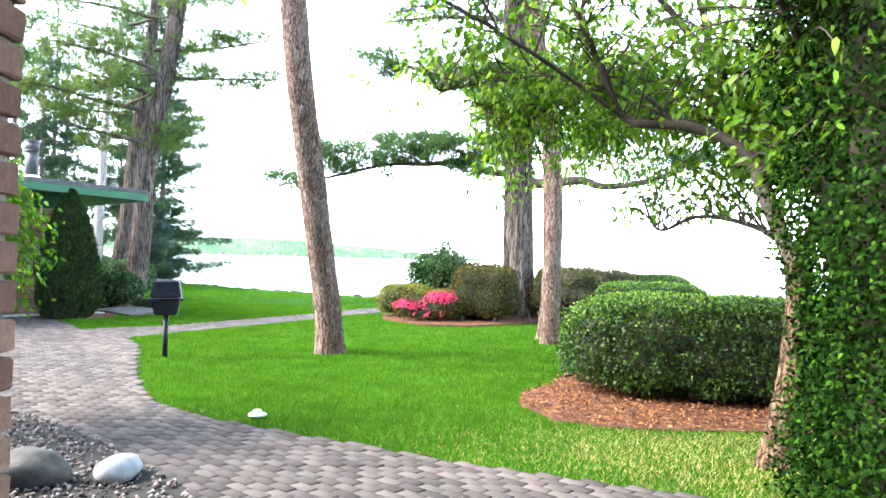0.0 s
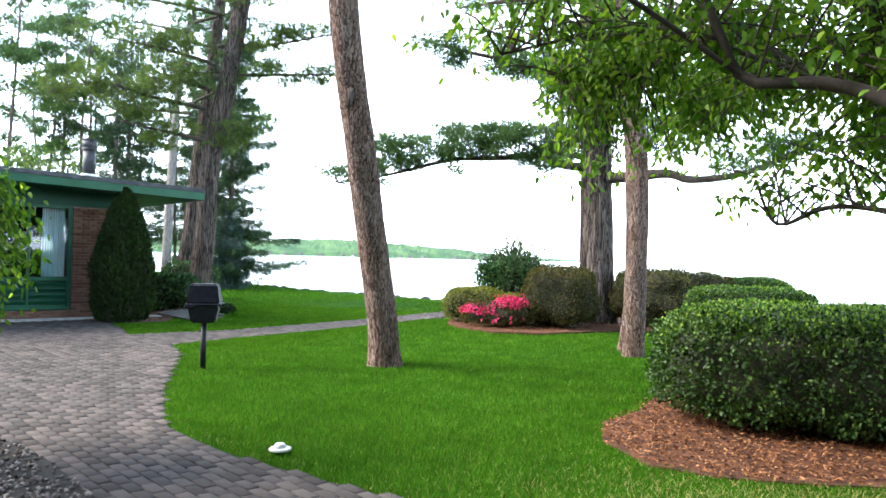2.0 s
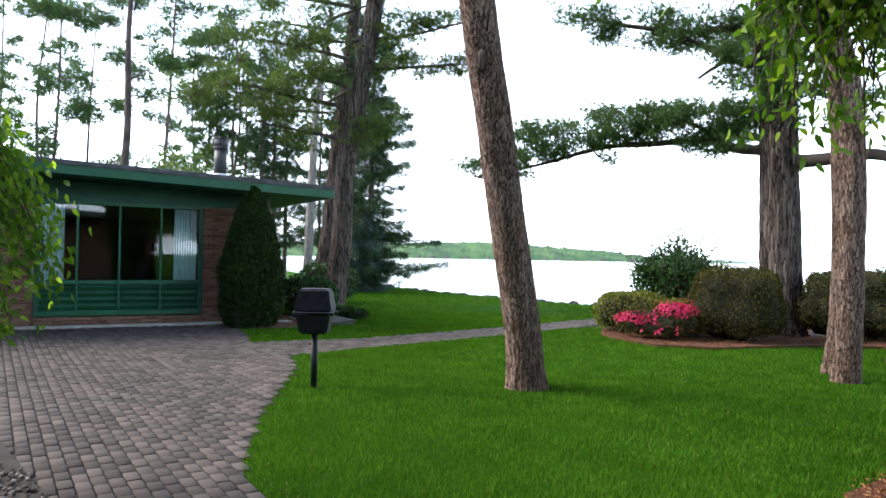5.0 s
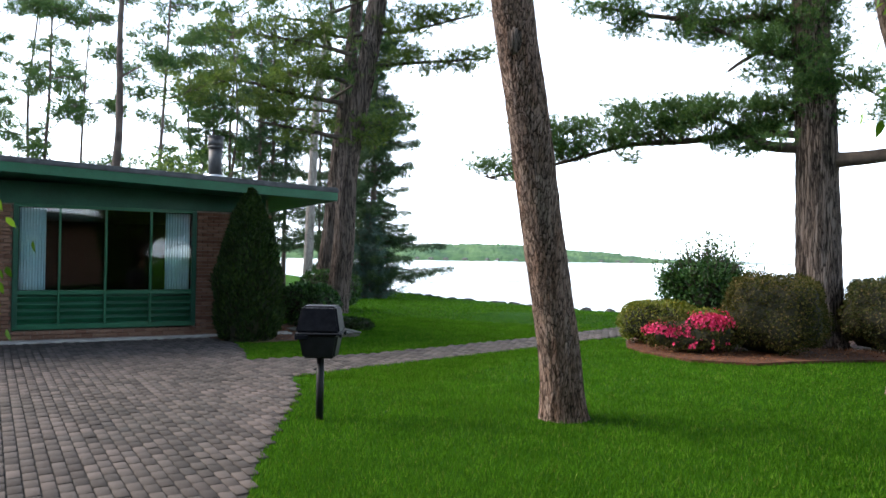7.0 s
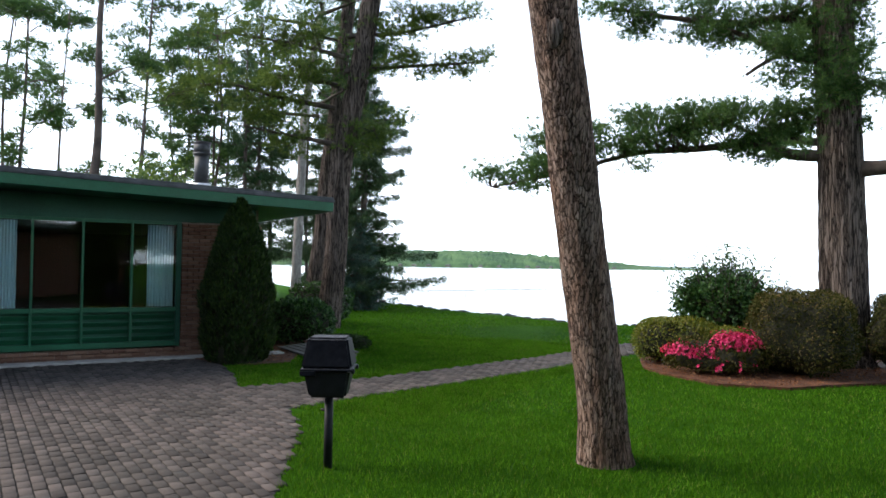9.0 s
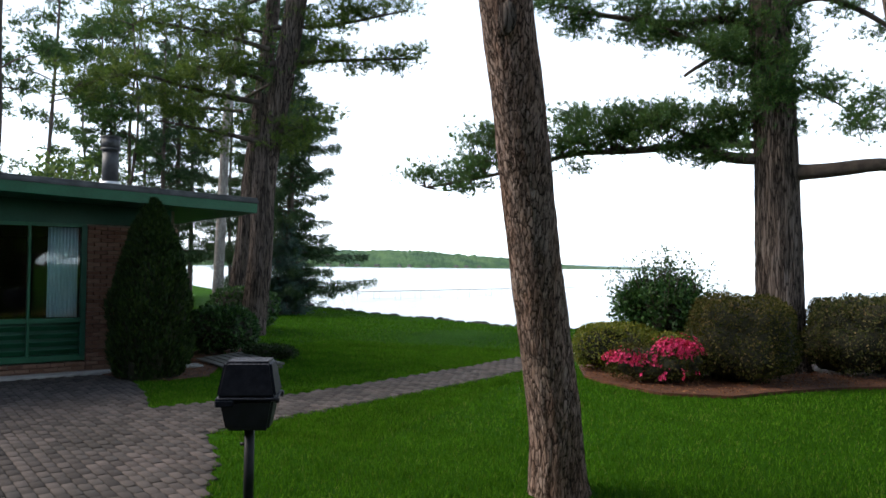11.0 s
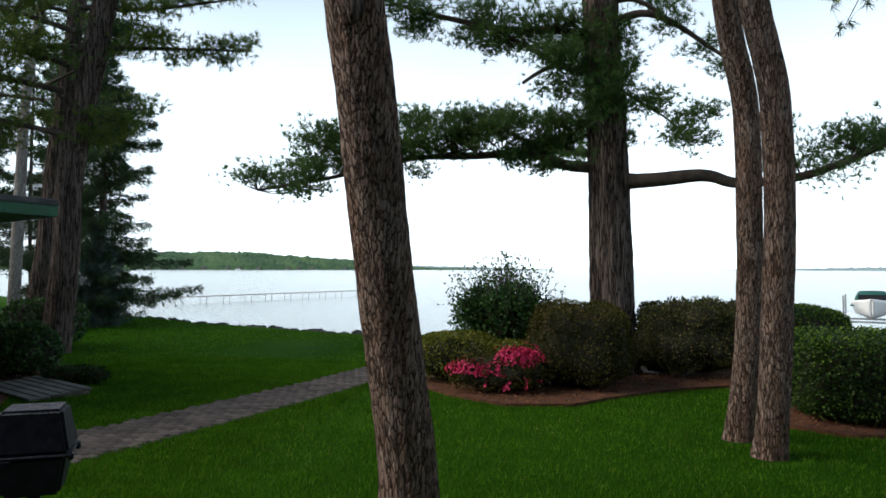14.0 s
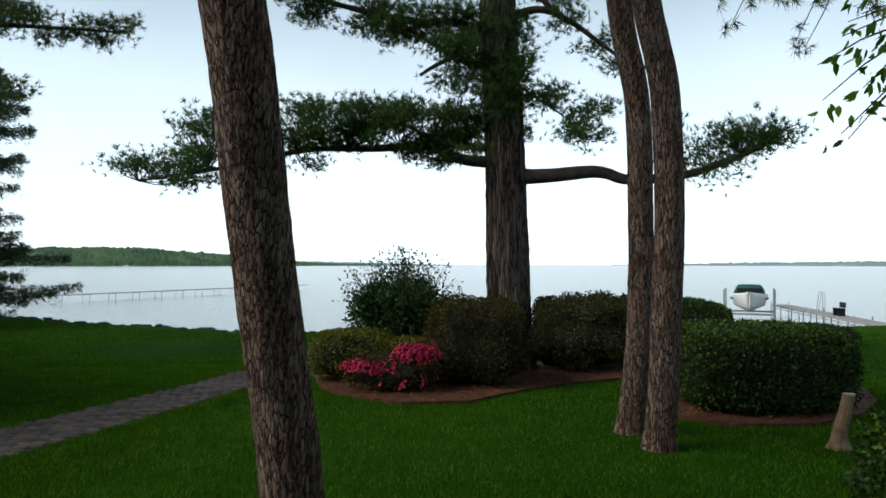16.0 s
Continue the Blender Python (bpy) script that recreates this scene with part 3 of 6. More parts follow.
def build_house():
    h = empty("house", "low brick house with green trim and a wide window", "house")
    h.matrix_world = HOUSE
    # masonry cores, set back behind the brick faces
    part("wall", box((1.5, 0.16, 2.46), (0.75, 0.18, 1.23), 0), M_MORTAR, h, "brick pier beside the window")
    part("wall", box((3.1, 0.16, 0.2), (-1.5, 0.18, 0.10), 0), M_MORTAR, h, "low brick plinth under the louvres")
    part("wall", box((3.5, 0.16, 2.46), (-4.8, 0.18, 1.23), 0), M_MORTAR, h, "brick wall left of the window")
    part("wall", box((0.16, 7.0, 2.8), (1.42, 3.76, 1.4), 0), M_MORTAR, h, "brick end wall")
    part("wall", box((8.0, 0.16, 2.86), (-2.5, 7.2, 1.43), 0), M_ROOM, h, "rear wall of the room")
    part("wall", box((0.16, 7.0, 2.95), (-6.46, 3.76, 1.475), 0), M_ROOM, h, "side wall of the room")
    part("wall", box((7.7, 6.8, 0.06), (-2.5, 3.7, 0.03), 0), M_ROOM, h, "room floor coloured near black to look unlit")
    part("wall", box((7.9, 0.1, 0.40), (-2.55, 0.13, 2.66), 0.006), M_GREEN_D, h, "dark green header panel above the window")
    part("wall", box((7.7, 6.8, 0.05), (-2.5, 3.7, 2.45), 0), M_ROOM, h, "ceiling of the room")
    # roof with a deep overhang, falling slightly to the lake end
    bm = bmesh.new()
    for a, b, c, d, nm, m in ((-6.8, 2.55, -1.0, 7.6, "roof", M_ROOF),):
        box((b - a, d - c, 0.05), ((a + b) / 2, (c + d) / 2, 0.21), 0.008, bm)
    tilt = Matrix.Translation((0, 0, 2.83)) @ Matrix.Rotation(math.radians(1.9), 4, "Y")
    o = part("roof", bm, M_ROOF, h, "flat grey felt roof")
    o.matrix_local = tilt
    o = part("fascia", box((9.35, 0.045, 0.21), (-2.125, -0.985, 0.075), 0.006), M_GREEN, h, "green painted fascia board")
    o.matrix_local = tilt
    o = part("fascia", box((9.38, 0.03, 0.055), (-2.125, -1.012, 0.165), 0.005), M_ROOF, h, "dark metal drip edge")
    o.matrix_local = tilt
    o = part("fascia", box((0.045, 8.6, 0.21), (2.53, 3.32, 0.075), 0.006), M_GREEN, h, "green painted fascia board")
    o.matrix_local = tilt
    o = part("soffit", box((9.2, 8.5, 0.03), (-2.1, 3.3, -0.01), 0.004), M_GREEN, h, "green boarded soffit")
    o.matrix_local = tilt
    # window wall: sill rails, mullions, panes, louvres
    w = part("window", box((3.1, 0.12, 0.08), (-1.51, 0.10, 0.88), 0.006), M_GREEN, h, "wide green-framed picture window over louvred vents")
    part("rail", box((3.1, 0.12, 0.06), (-1.51, 0.10, 2.43), 0.006), M_GREEN, w)
    part("rail", box((3.1, 0.12, 0.10), (-1.51, 0.10, 0.27), 0.006), M_GREEN, w)
    posts = (-3.02, -2.33, -1.57, -0.79, 0.0)
    for x in posts:
        wd = 0.085 if x in (-3.02, 0.0) else 0.04
        part("mullion", box((wd, 0.13, 2.16), (x, 0.095, 1.36), 0.005), M_GREEN_D if wd > 0.05 else M_GREEN, w)
    for a, b in zip(posts, posts[1:]):
        o = part("pane", box((b - a - 0.04, 0.008, 1.5), ((a + b) / 2, 0.11, 1.66), 0), M_GLASS, w, "clear reflecting glass")
        o.visible_shadow = False
        part("louvre_back", box((b - a - 0.03, 0.02, 0.54), ((a + b) / 2, 0.165, 0.58), 0), M_GREEN_D, w)
        for k in range(4):
            bm = box((b - a - 0.04, 0.014, 0.10), (0, 0, 0), 0.003)
            bmesh.ops.rotate(bm, verts=bm.verts, cent=(0, 0, 0), matrix=Matrix.Rotation(radians(38), 3, "X"))
            bmesh.ops.translate(bm, verts=bm.verts, vec=((a + b) / 2, 0.11, 0.375 + k * 0.128))
            part("louvre", bm, M_GREEN, w)
    # curtains, pleated
    for x0, x1 in ((-2.97, -2.55), (-0.50, -0.05)):
        n = 60
        xs = np.linspace(x0, x1, n)
        ys = 0.30 + 0.03 * np.sin(np.linspace(0, 9 * 2 * np.pi, n)) + 0.008 * np.sin(np.linspace(0, 31, n))
        v = np.concatenate([np.stack([xs, ys, np.full(n, z)], 1) for z in (0.92, 2.40)] + [np.stack([xs, ys + 0.006, np.full(n, z)], 1) for z in (0.92, 2.40)])
        i = np.arange(n - 1)
        q = np.concatenate([np.stack([i, i + 1, n + i + 1, n + i], 1), np.stack([2 * n + i, 3 * n + i, 3 * n + i + 1, 2 * n + i + 1], 1)])
        Soup().add(v, None, q).ob("curtain", M_CURTAIN, w, "pale blue pleated curtain", True)
    # concrete kerb strip at the foot of the wall
    part("step", box((8.4, 0.34, 0.05), (-2.3, -0.12, 0.022), 0.01), M_CONC, h, "pale concrete strip at the wall foot")
    # flue
    fl = new("chimney")
    fl.parent = h
    bm = bmesh.new()
    for z0, z1, r0, r1 in ((0.0, 0.10, 0.30, 0.19), (0.10, 0.17, 0.19, 0.17)):
        bmesh.ops.create_cone(bm, cap_ends=True, segments=28, radius1=r0, radius2=r1, depth=z1 - z0, matrix=Matrix.Translation((0, 0, (z0 + z1) / 2)))
    part("flashing", bm, M_STEEL, fl, "bright metal flashing cone", True)
    bm = bmesh.new()
    for z0, z1, r in ((0.15, 0.74, 0.135), (0.72, 0.76, 0.165), (0.76, 0.94, 0.155), (0.94, 0.97, 0.17)):
        bmesh.ops.create_cone(bm, cap_ends=True, segments=28, radius1=r, radius2=r, depth=z1 - z0, matrix=Matrix.Translation((0, 0, (z0 + z1) / 2)))
    part("flue", bm, M_FLUE, fl, "dark metal flue pipe with cap", True)
    fl.location = (0.5, 0.7, 3.08)
    tagged(fl, "dark round metal flue on the flat roof", "")
    brick_run(h, 0.045, 1.5, 0.0, 2.46, 0.0)
    brick_run(h, -3.06, 0.045, 0.0, 0.2, -0.005)
    brick_run(h, -6.0, -3.07, 0.0, 2.46, 0.0)
    return h


build_house()


def build_unseen_wing():
    """Plain unseen brick wing and passage roof behind the walk's start, added for shade."""
    h = empty("unseen_wing", "plain unseen brick wing with covered passage, added to cast shade", "house")
    for nm, size, at_ in (("wall", (17.0, 0.3, 3.1), (-11.1, -1.15, 1.55)), ("wall", (9.0, 0.3, 3.1), (6.3, -0.9, 1.55)), ("wall", (0.3, 9.0, 3.1), (-2.75, -5.8, 1.55)), ("wall", (0.3, 9.0, 3.1), (1.95, -5.5, 1.55)), ("wall", (5.0, 0.3, 3.1), (-0.4, -10.0, 1.55)),
                          ("wall", (26.0, 0.3, 4.6), (-6.0, -3.6, 5.4)), ("wall", (0.3, 14.0, 3.1), (-19.8, 5.0, 1.55))):
        part(nm, box(size, at_, 0.01), M_BRICKWALL, h, "plain unseen brick wall added to block light")
    part("roof", box((31.0, 10.9, 0.25), (-4.5, -4.35, 3.2), 0.02), M_GREEN_D, h, "dark green passage roof, unseen, added to shade the walk")
    # upper storey out of view, set high to throw longer shade
    part("roof", box((27.0, 8.0, 0.25), (-6.0, -7.2, 7.8), 0.02), M_ROOF, h, "unseen grey upper roof added to lengthen the shade")


build_unseen_wing()

# ---- trees ----
def trunk_mesh(S, ctrl, r0, r1, sides, rings, rough, flare=1.45, seed=0):
    pts = spline(ctrl, rings)
    h = pts[:, 2] - pts[0, 2]
    r = r0 + (r1 - r0) * h / max(h[-1], 0.1)
    r = r * (1 + (flare - 1) * np.exp(-h / 0.22))
    tube(S, pts, r, sides, rough, seed)


def limb(S, ctrl, r0, r1, n=14, sides=8, seed=0):
    pts = spline(ctrl, n)
    tube(S, pts, np.linspace(r0, r1, n), sides, 0.12, seed)
    return pts


def clump(SN, SW, c, rx, rz, n, K, L, W, root=None, twigs=5, flat=1.0, up=0.35):
    """A pine foliage mass: twigs that spread from root, with needle tufts along them."""
    c = np.asarray(c, float)
    for _ in range(twigs):
        tip = c + RNG.normal(size=3) * (rx * 0.6, rx * 0.6, rz * 0.6)
        a = np.asarray(root, float) if root is not None else c - (0, 0, rz * 0.9)
        mid = (a + tip) / 2 + RNG.normal(size=3) * 0.12 * rx + (0, 0, -0.05)
        pts = spline([a, mid, tip], 7)
        tube(SW, pts, np.linspace(0.013, 0.004, 7), 4)
    # sub-centres make an uneven outline with gaps
    k = max(5, n // 9)
    sub = c + np.clip(RNG.normal(size=(k, 3)), -1.6, 1.6) * (rx * 0.55, rx * 0.55, rz * 0.5)
    pick = RNG.integers(0, k, n)
    P = sub[pick] + RNG.normal(size=(n, 3)) * (0.15, 0.15, 0.08)
    A = norm(P - c + (0, 0, -0.2 * rz)) * 0.7 + (0, 0, up)
    needles(SN, P, A, K, L, W)


def twig_mass(S, material, t):
    return tagged(S.ob("twig_mass", material, t), kind="stuff")


def limb_part(t, ctrl, r0, r1, material, n=14, sides=8, seed=0):
    """A limb as a part of its tree; returns its points."""
    S2 = Soup()
    pts = limb(S2, ctrl, r0, r1, n, sides, seed)
    S2.ob("limb", material, t, "", True)
    return pts


def build_leaning_pine():
    t = empty("pine_tree", "tall leaning red pine with flaky reddish bark on the lawn", "pine tree", (-5.85, 10.43, 0))
    S = Soup()
    trunk_mesh(S, [(0, 0, -0.05), (-0.02, -0.11, 0.7), (-0.08, -0.24, 1.4), (-0.13, -0.43, 2.2), (-0.16, -0.65, 3.0), (-0.20, -0.88, 3.8), (-0.22, -1.14, 4.8), (-0.3, -1.45, 7.0), (-0.35, -1.6, 10.5)], 0.212, 0.16, 64, 230, 0.055, 1.30, 3)
    S.ob("trunk", M_BARK_RED, t, "flaky reddish-grey bark, leaning", True)
    bm = bmesh.new()
    bmesh.ops.create_uvsphere(bm, u_segments=16, v_segments=10, radius=0.07)
    for v in bm.verts:
        v.co.z *= 1.7
        v.co *= 1 + 0.25 * noise.noise(v.co * 30)
    o = part("branch_scar", bm, M_BARK_GREY, t, "dark branch scar on the trunk", True)
    o.location = (-0.14, -1.02, 3.62)
    SN, SW = Soup(), Soup()
    for k in range(20):
        z = 7.0 + 0.2 * k
        a = k * 2.4
        ln_ = 3.4 - 0.06 * k
        tip = np.array((-0.32 + ln_ * math.cos(a), -1.5 + ln_ * math.sin(a), z + 0.3))
        limb_part(t, [(-0.32, -1.5, z - 0.2), (tip + (-0.32, -1.5, z)) / 2, tip], 0.04, 0.015, M_BARK_RED, 8, 6, k)
        for s in (0.4, 0.7, 1.0):
            c = tip * s + np.array((-0.32, -1.5, z)) * (1 - s)
            clump(SN, SW, c, 0.95, 0.35, 230, 9, 0.2, 0.015, c - (0, 0, 0.1), 2)
    twig_mass(SW, M_BARK_RED, t)
    SN.ob("crown", M_NEEDLE, t, "high needle crown")


def build_twin_pines():
    for nm, at_, ctrl, r, seed in (("front", (-2.66, 13.32, 0), [(0, 0, -0.05), (0.04, -0.09, 0.8), (0.05, -0.17, 1.6), (0.06, -0.24, 2.6), (-0.01, -0.31, 3.8), (-0.24, -0.38, 5.0), (-0.5, -0.4, 8.0), (-0.55, -0.4, 11)], 0.160, 11),
                                   ("rear", (-2.83, 14.08, 0), [(0, 0, -0.05), (0.08, -0.1, 0.8), (0.10, -0.2, 1.6), (0.09, -0.28, 2.6), (0.03, -0.38, 3.8), (-0.20, -0.48, 5.0), (-0.5, -0.5, 8.0), (-0.55, -0.5, 11)], 0.145, 23)):
        t = empty("pine_tree", "straight red pine, one of a close pair on the lawn", "pine tree", at_, "pair of pines")
        S = Soup()
        trunk_mesh(S, ctrl, r, 0.125, 56, 190, 0.055, 1.22, seed)
        S.ob("trunk", M_BARK_RED, t, "flaky reddish-brown bark", True)
        SN, SW = Soup(), Soup()
        for k in range(18):
            z, a = 7.4 + 0.22 * k, k * 2.4 + seed
            ln_ = 3.2 - 0.06 * k
            tip = np.array((-0.5 + ln_ * math.cos(a), -0.4 + ln_ * math.sin(a), z + 0.3))
            limb_part(t, [(-0.5, -0.4, z - 0.2), (tip + (-0.5, -0.4, z)) / 2, tip], 0.04, 0.015, M_BARK_RED, 8, 6, k)
            for s in (0.4, 0.7, 1.0):
                c = tip * s + np.array((-0.5, -0.4, z)) * (1 - s)
                clump(SN, SW, c, 0.95, 0.35, 230, 9, 0.2, 0.015, c - (0, 0, 0.1), 2)
        if nm == "front":
            # drooping bough with bare twigs and tufts at their ends
            main = limb_part(t, [(-0.35, -0.38, 6.1), (0.4, -0.4, 5.75), (1.1, -0.2, 5.4), (1.9, 0.0, 5.05)], 0.04, 0.012, M_BARK_RED, 16, 6, 5)
            for k in range(38):
                p = main[4 + k % 12]
                tip = p + np.array((RNG.uniform(-0.4, 0.6), RNG.uniform(-0.4, 0.3), RNG.uniform(-1.0, 0.25)))
                tube(SW, spline([p, (p + tip) / 2 + (0.06, 0, 0.06), tip], 6), np.linspace(0.010, 0.004, 6), 5)
                needles(SN, tip[None] + RNG.normal(size=(6, 3)) * 0.05, np.tile((0.1, 0, -0.1), (6, 1)), 16, 0.13, 0.004, 1.0)
        twig_mass(SW, M_BARK_RED, t)
        SN.ob("crown", M_NEEDLE, t, "tufted green needles")


def build_white_pine():
    o0 = np.array((-3.7, 19.3, 0))     # the limbs are given about this point
    stand = (-3.98, 19.1, 0)
    t = empty("pine_tree", "massive old white pine with spreading limbs among the shrubs", "pine tree", stand)
    S = Soup()
    trunk_mesh(S, [(0, 0, -0.05), (-0.04, 0, 1.2), (-0.08, 0, 2.4), (-0.14, 0, 4.5), (-0.24, 0, 6.2), (-0.3, 0, 8.5), (-0.3, 0, 12)], 0.42, 0.27, 64, 200, 0.06, 1.25, 41)
    S.ob("trunk", M_BARK_GREY, t, "deeply furrowed grey-brown bark", True)
    SN, SW = Soup(), Soup()

    def L(ctrl, r0, r1, n=18):
        S2 = Soup()
        pts = limb(S2, [np.array(c) - o0 - (0, 0, 0.2) for c in ctrl], r0, r1, n, 12, len(ctrl))
        S2.ob("limb", M_BARK_SM, t, "", True)
        return pts

    right = L([(-3.6, 19.25, 3.78), (-3.0, 19.2, 3.80), (-2.15, 19.1, 3.86), (-1.6, 19.0, 3.70), (-0.7, 18.7, 3.74), (0.1, 18.5, 4.0), (0.7, 18.3, 4.3)], 0.15, 0.04, 26)
    left = L([(-3.9, 19.25, 4.05), (-4.6, 19.3, 4.12), (-5.25, 19.3, 4.36), (-6.4, 19.2, 4.32), (-7.5, 19.0, 4.27), (-9.0, 18.7, 3.9), (-10.3, 18.2, 3.62)], 0.12, 0.02, 30)
    left2 = L([(-3.9, 19.3, 4.3), (-4.5, 19.35, 4.38), (-5.1, 19.4, 4.5), (-5.9, 19.4, 4.9)], 0.09, 0.03)
    up_l = L([(-3.95, 19.3, 6.3), (-4.7, 19.3, 6.7), (-5.6, 19.3, 6.75), (-6.8, 19.2, 7.0), (-7.9, 19.0, 7.3)], 0.11, 0.03, 22)
    up_l2 = L([(-3.95, 19.3, 5.8), (-4.6, 19.2, 5.95), (-5.4, 19.1, 6.4), (-6.3, 19.0, 6.9)], 0.08, 0.03)
    stub = L([(-4.6, 19.15, 6.1), (-5.1, 19.1, 5.85), (-5.4, 19.05, 5.65)], 0.05, 0.03, 8)
    up_r = L([(-3.8, 19.3, 6.75), (-3.2, 19.2, 6.9), (-2.6, 19.2, 6.65), (-2.0, 19.1, 6.15), (-1.7, 19.0, 5.9)], 0.085, 0.02, 18)
    up_r2 = L([(-3.8, 19.3, 7.2), (-3.3, 19.2, 7.15), (-2.8, 19.2, 6.8)], 0.07, 0.03, 10)
    small_r = L([(-3.75, 19.2, 5.6), (-3.2, 19.15, 5.2), (-2.7, 19.15, 4.85), (-2.45, 19.1, 4.5)], 0.03, 0.01, 10)
    high = [L([(-3.98, 19.3, z), (-3.98 + 2.0 * math.cos(a), 19.3 + 2.0 * math.sin(a), z + 0.35), (-3.98 + 3.9 * math.cos(a), 19.3 + 3.9 * math.sin(a), z + 0.45)], 0.09, 0.03, 12)
            for z, a in ((8.2, 2.9), (8.8, 0.3), (8.7, 4.3), (8.9, 1.6), (9.1, 3.4), (9.4, 5.4), (9.7, 0.9), (9.9, 2.4), (10.2, 4.0), (10.5, 5.9), (10.8, 1.3))]
    # flat pads of foliage along each limb: place along it, lift, clumps, spread
    pads = [(left, (0.27, 0.34, 0.43, 0.50, 0.57, 0.64, 0.70, 0.76, 0.82, 0.88, 0.93, 1.0), (0.25, 0.60, 0.40, 0.75, 0.45, 0.70, 0.15, 0.60, 0.30, 0.75, 0.05, 0.20), 5, 0.40, 0.20), (left, (0.30, 0.40), (-0.12, -0.1), 3, 0.28, 0.14), (left, (0.36, 0.46, 0.54, 0.62, 0.72, 0.80, 0.90), (0.20, 0.15, 0.32, 0.20, 0.38, 0.20, 0.32), 2, 0.36, 0.12), (left2, (0.55, 1.0), (0.10, 0.02), 4, 0.36, 0.2),
            (up_l, (0.3, 0.5, 0.7, 0.88, 1.0), (0.15, -0.15, 0.15, -0.15, 0.0), 5, 0.5, 0.25), (up_l2, (0.55, 0.78, 1.0), (-0.1, 0.0, -0.2), 4, 0.40, 0.24),
            (right, (0.70, 0.80, 0.90, 1.0), (0.35, 0.15, 0.45, 0.2), 4, 0.50, 0.30), (up_r, (0.5, 0.75, 1.0), (0.05, 0.0, -0.05), 2, 0.2, 0.15), (up_r2, (0.7, 1.0), (0.15, 0.1), 1, 0.3, 0.2), (small_r, (0.55, 0.8, 1.0), (0.1, 0.05, -0.05), 3, 0.25, 0.18)]
    for pts, where, lifts, k, rx, rz in pads:
        for s, lift in zip(where, lifts):
            p = pts[min(int(s * (len(pts) - 1)), len(pts) - 1)]
            hub = p + (RNG.uniform(-0.15, 0.15), RNG.uniform(-0.45, 0.4), lift)
            for _ in range(k):
                c = hub + RNG.normal(size=3) * (rx * 0.55, rx * 0.8, rz * 0.45)
                clump(SN, SW, c, rx * RNG.uniform(0.5, 0.95), rz * RNG.uniform(0.5, 0.9), 80, 12, 0.125, 0.0065, p, 3, up=0.6)
    for pts in high:
        for s in (0.5, 0.7, 0.85, 1.0):
            p = pts[int(s * (len(pts) - 1))]
            clump(SN, SW, p + (0, 0, 0.2), 0.9, 0.35, 70, 10, 0.2, 0.011, p, 4)
    # dense sprouts round the trunk
    for k in range(58):
        a, z = RNG.uniform(0, 6.28), RNG.uniform(4.45, 6.6)
        r = 0.30 + 0.42 * RNG.random() * (1.2 - abs(z - 5.3) / 1.6)
        c = np.array((-0.15 + r * math.cos(a) * (0.8 if math.cos(a) > 0 else 1.15) - 0.15, r * math.sin(a), z))
        clump(SN, SW, c, 0.26, 0.26, 70, 12, 0.125, 0.0065, (-0.15, 0, z - 0.1), 2)
    twig_mass(SW, M_BARK_SM, t)
    SN.ob("crown", M_NEEDLE, t, "layered soft dark green needles")


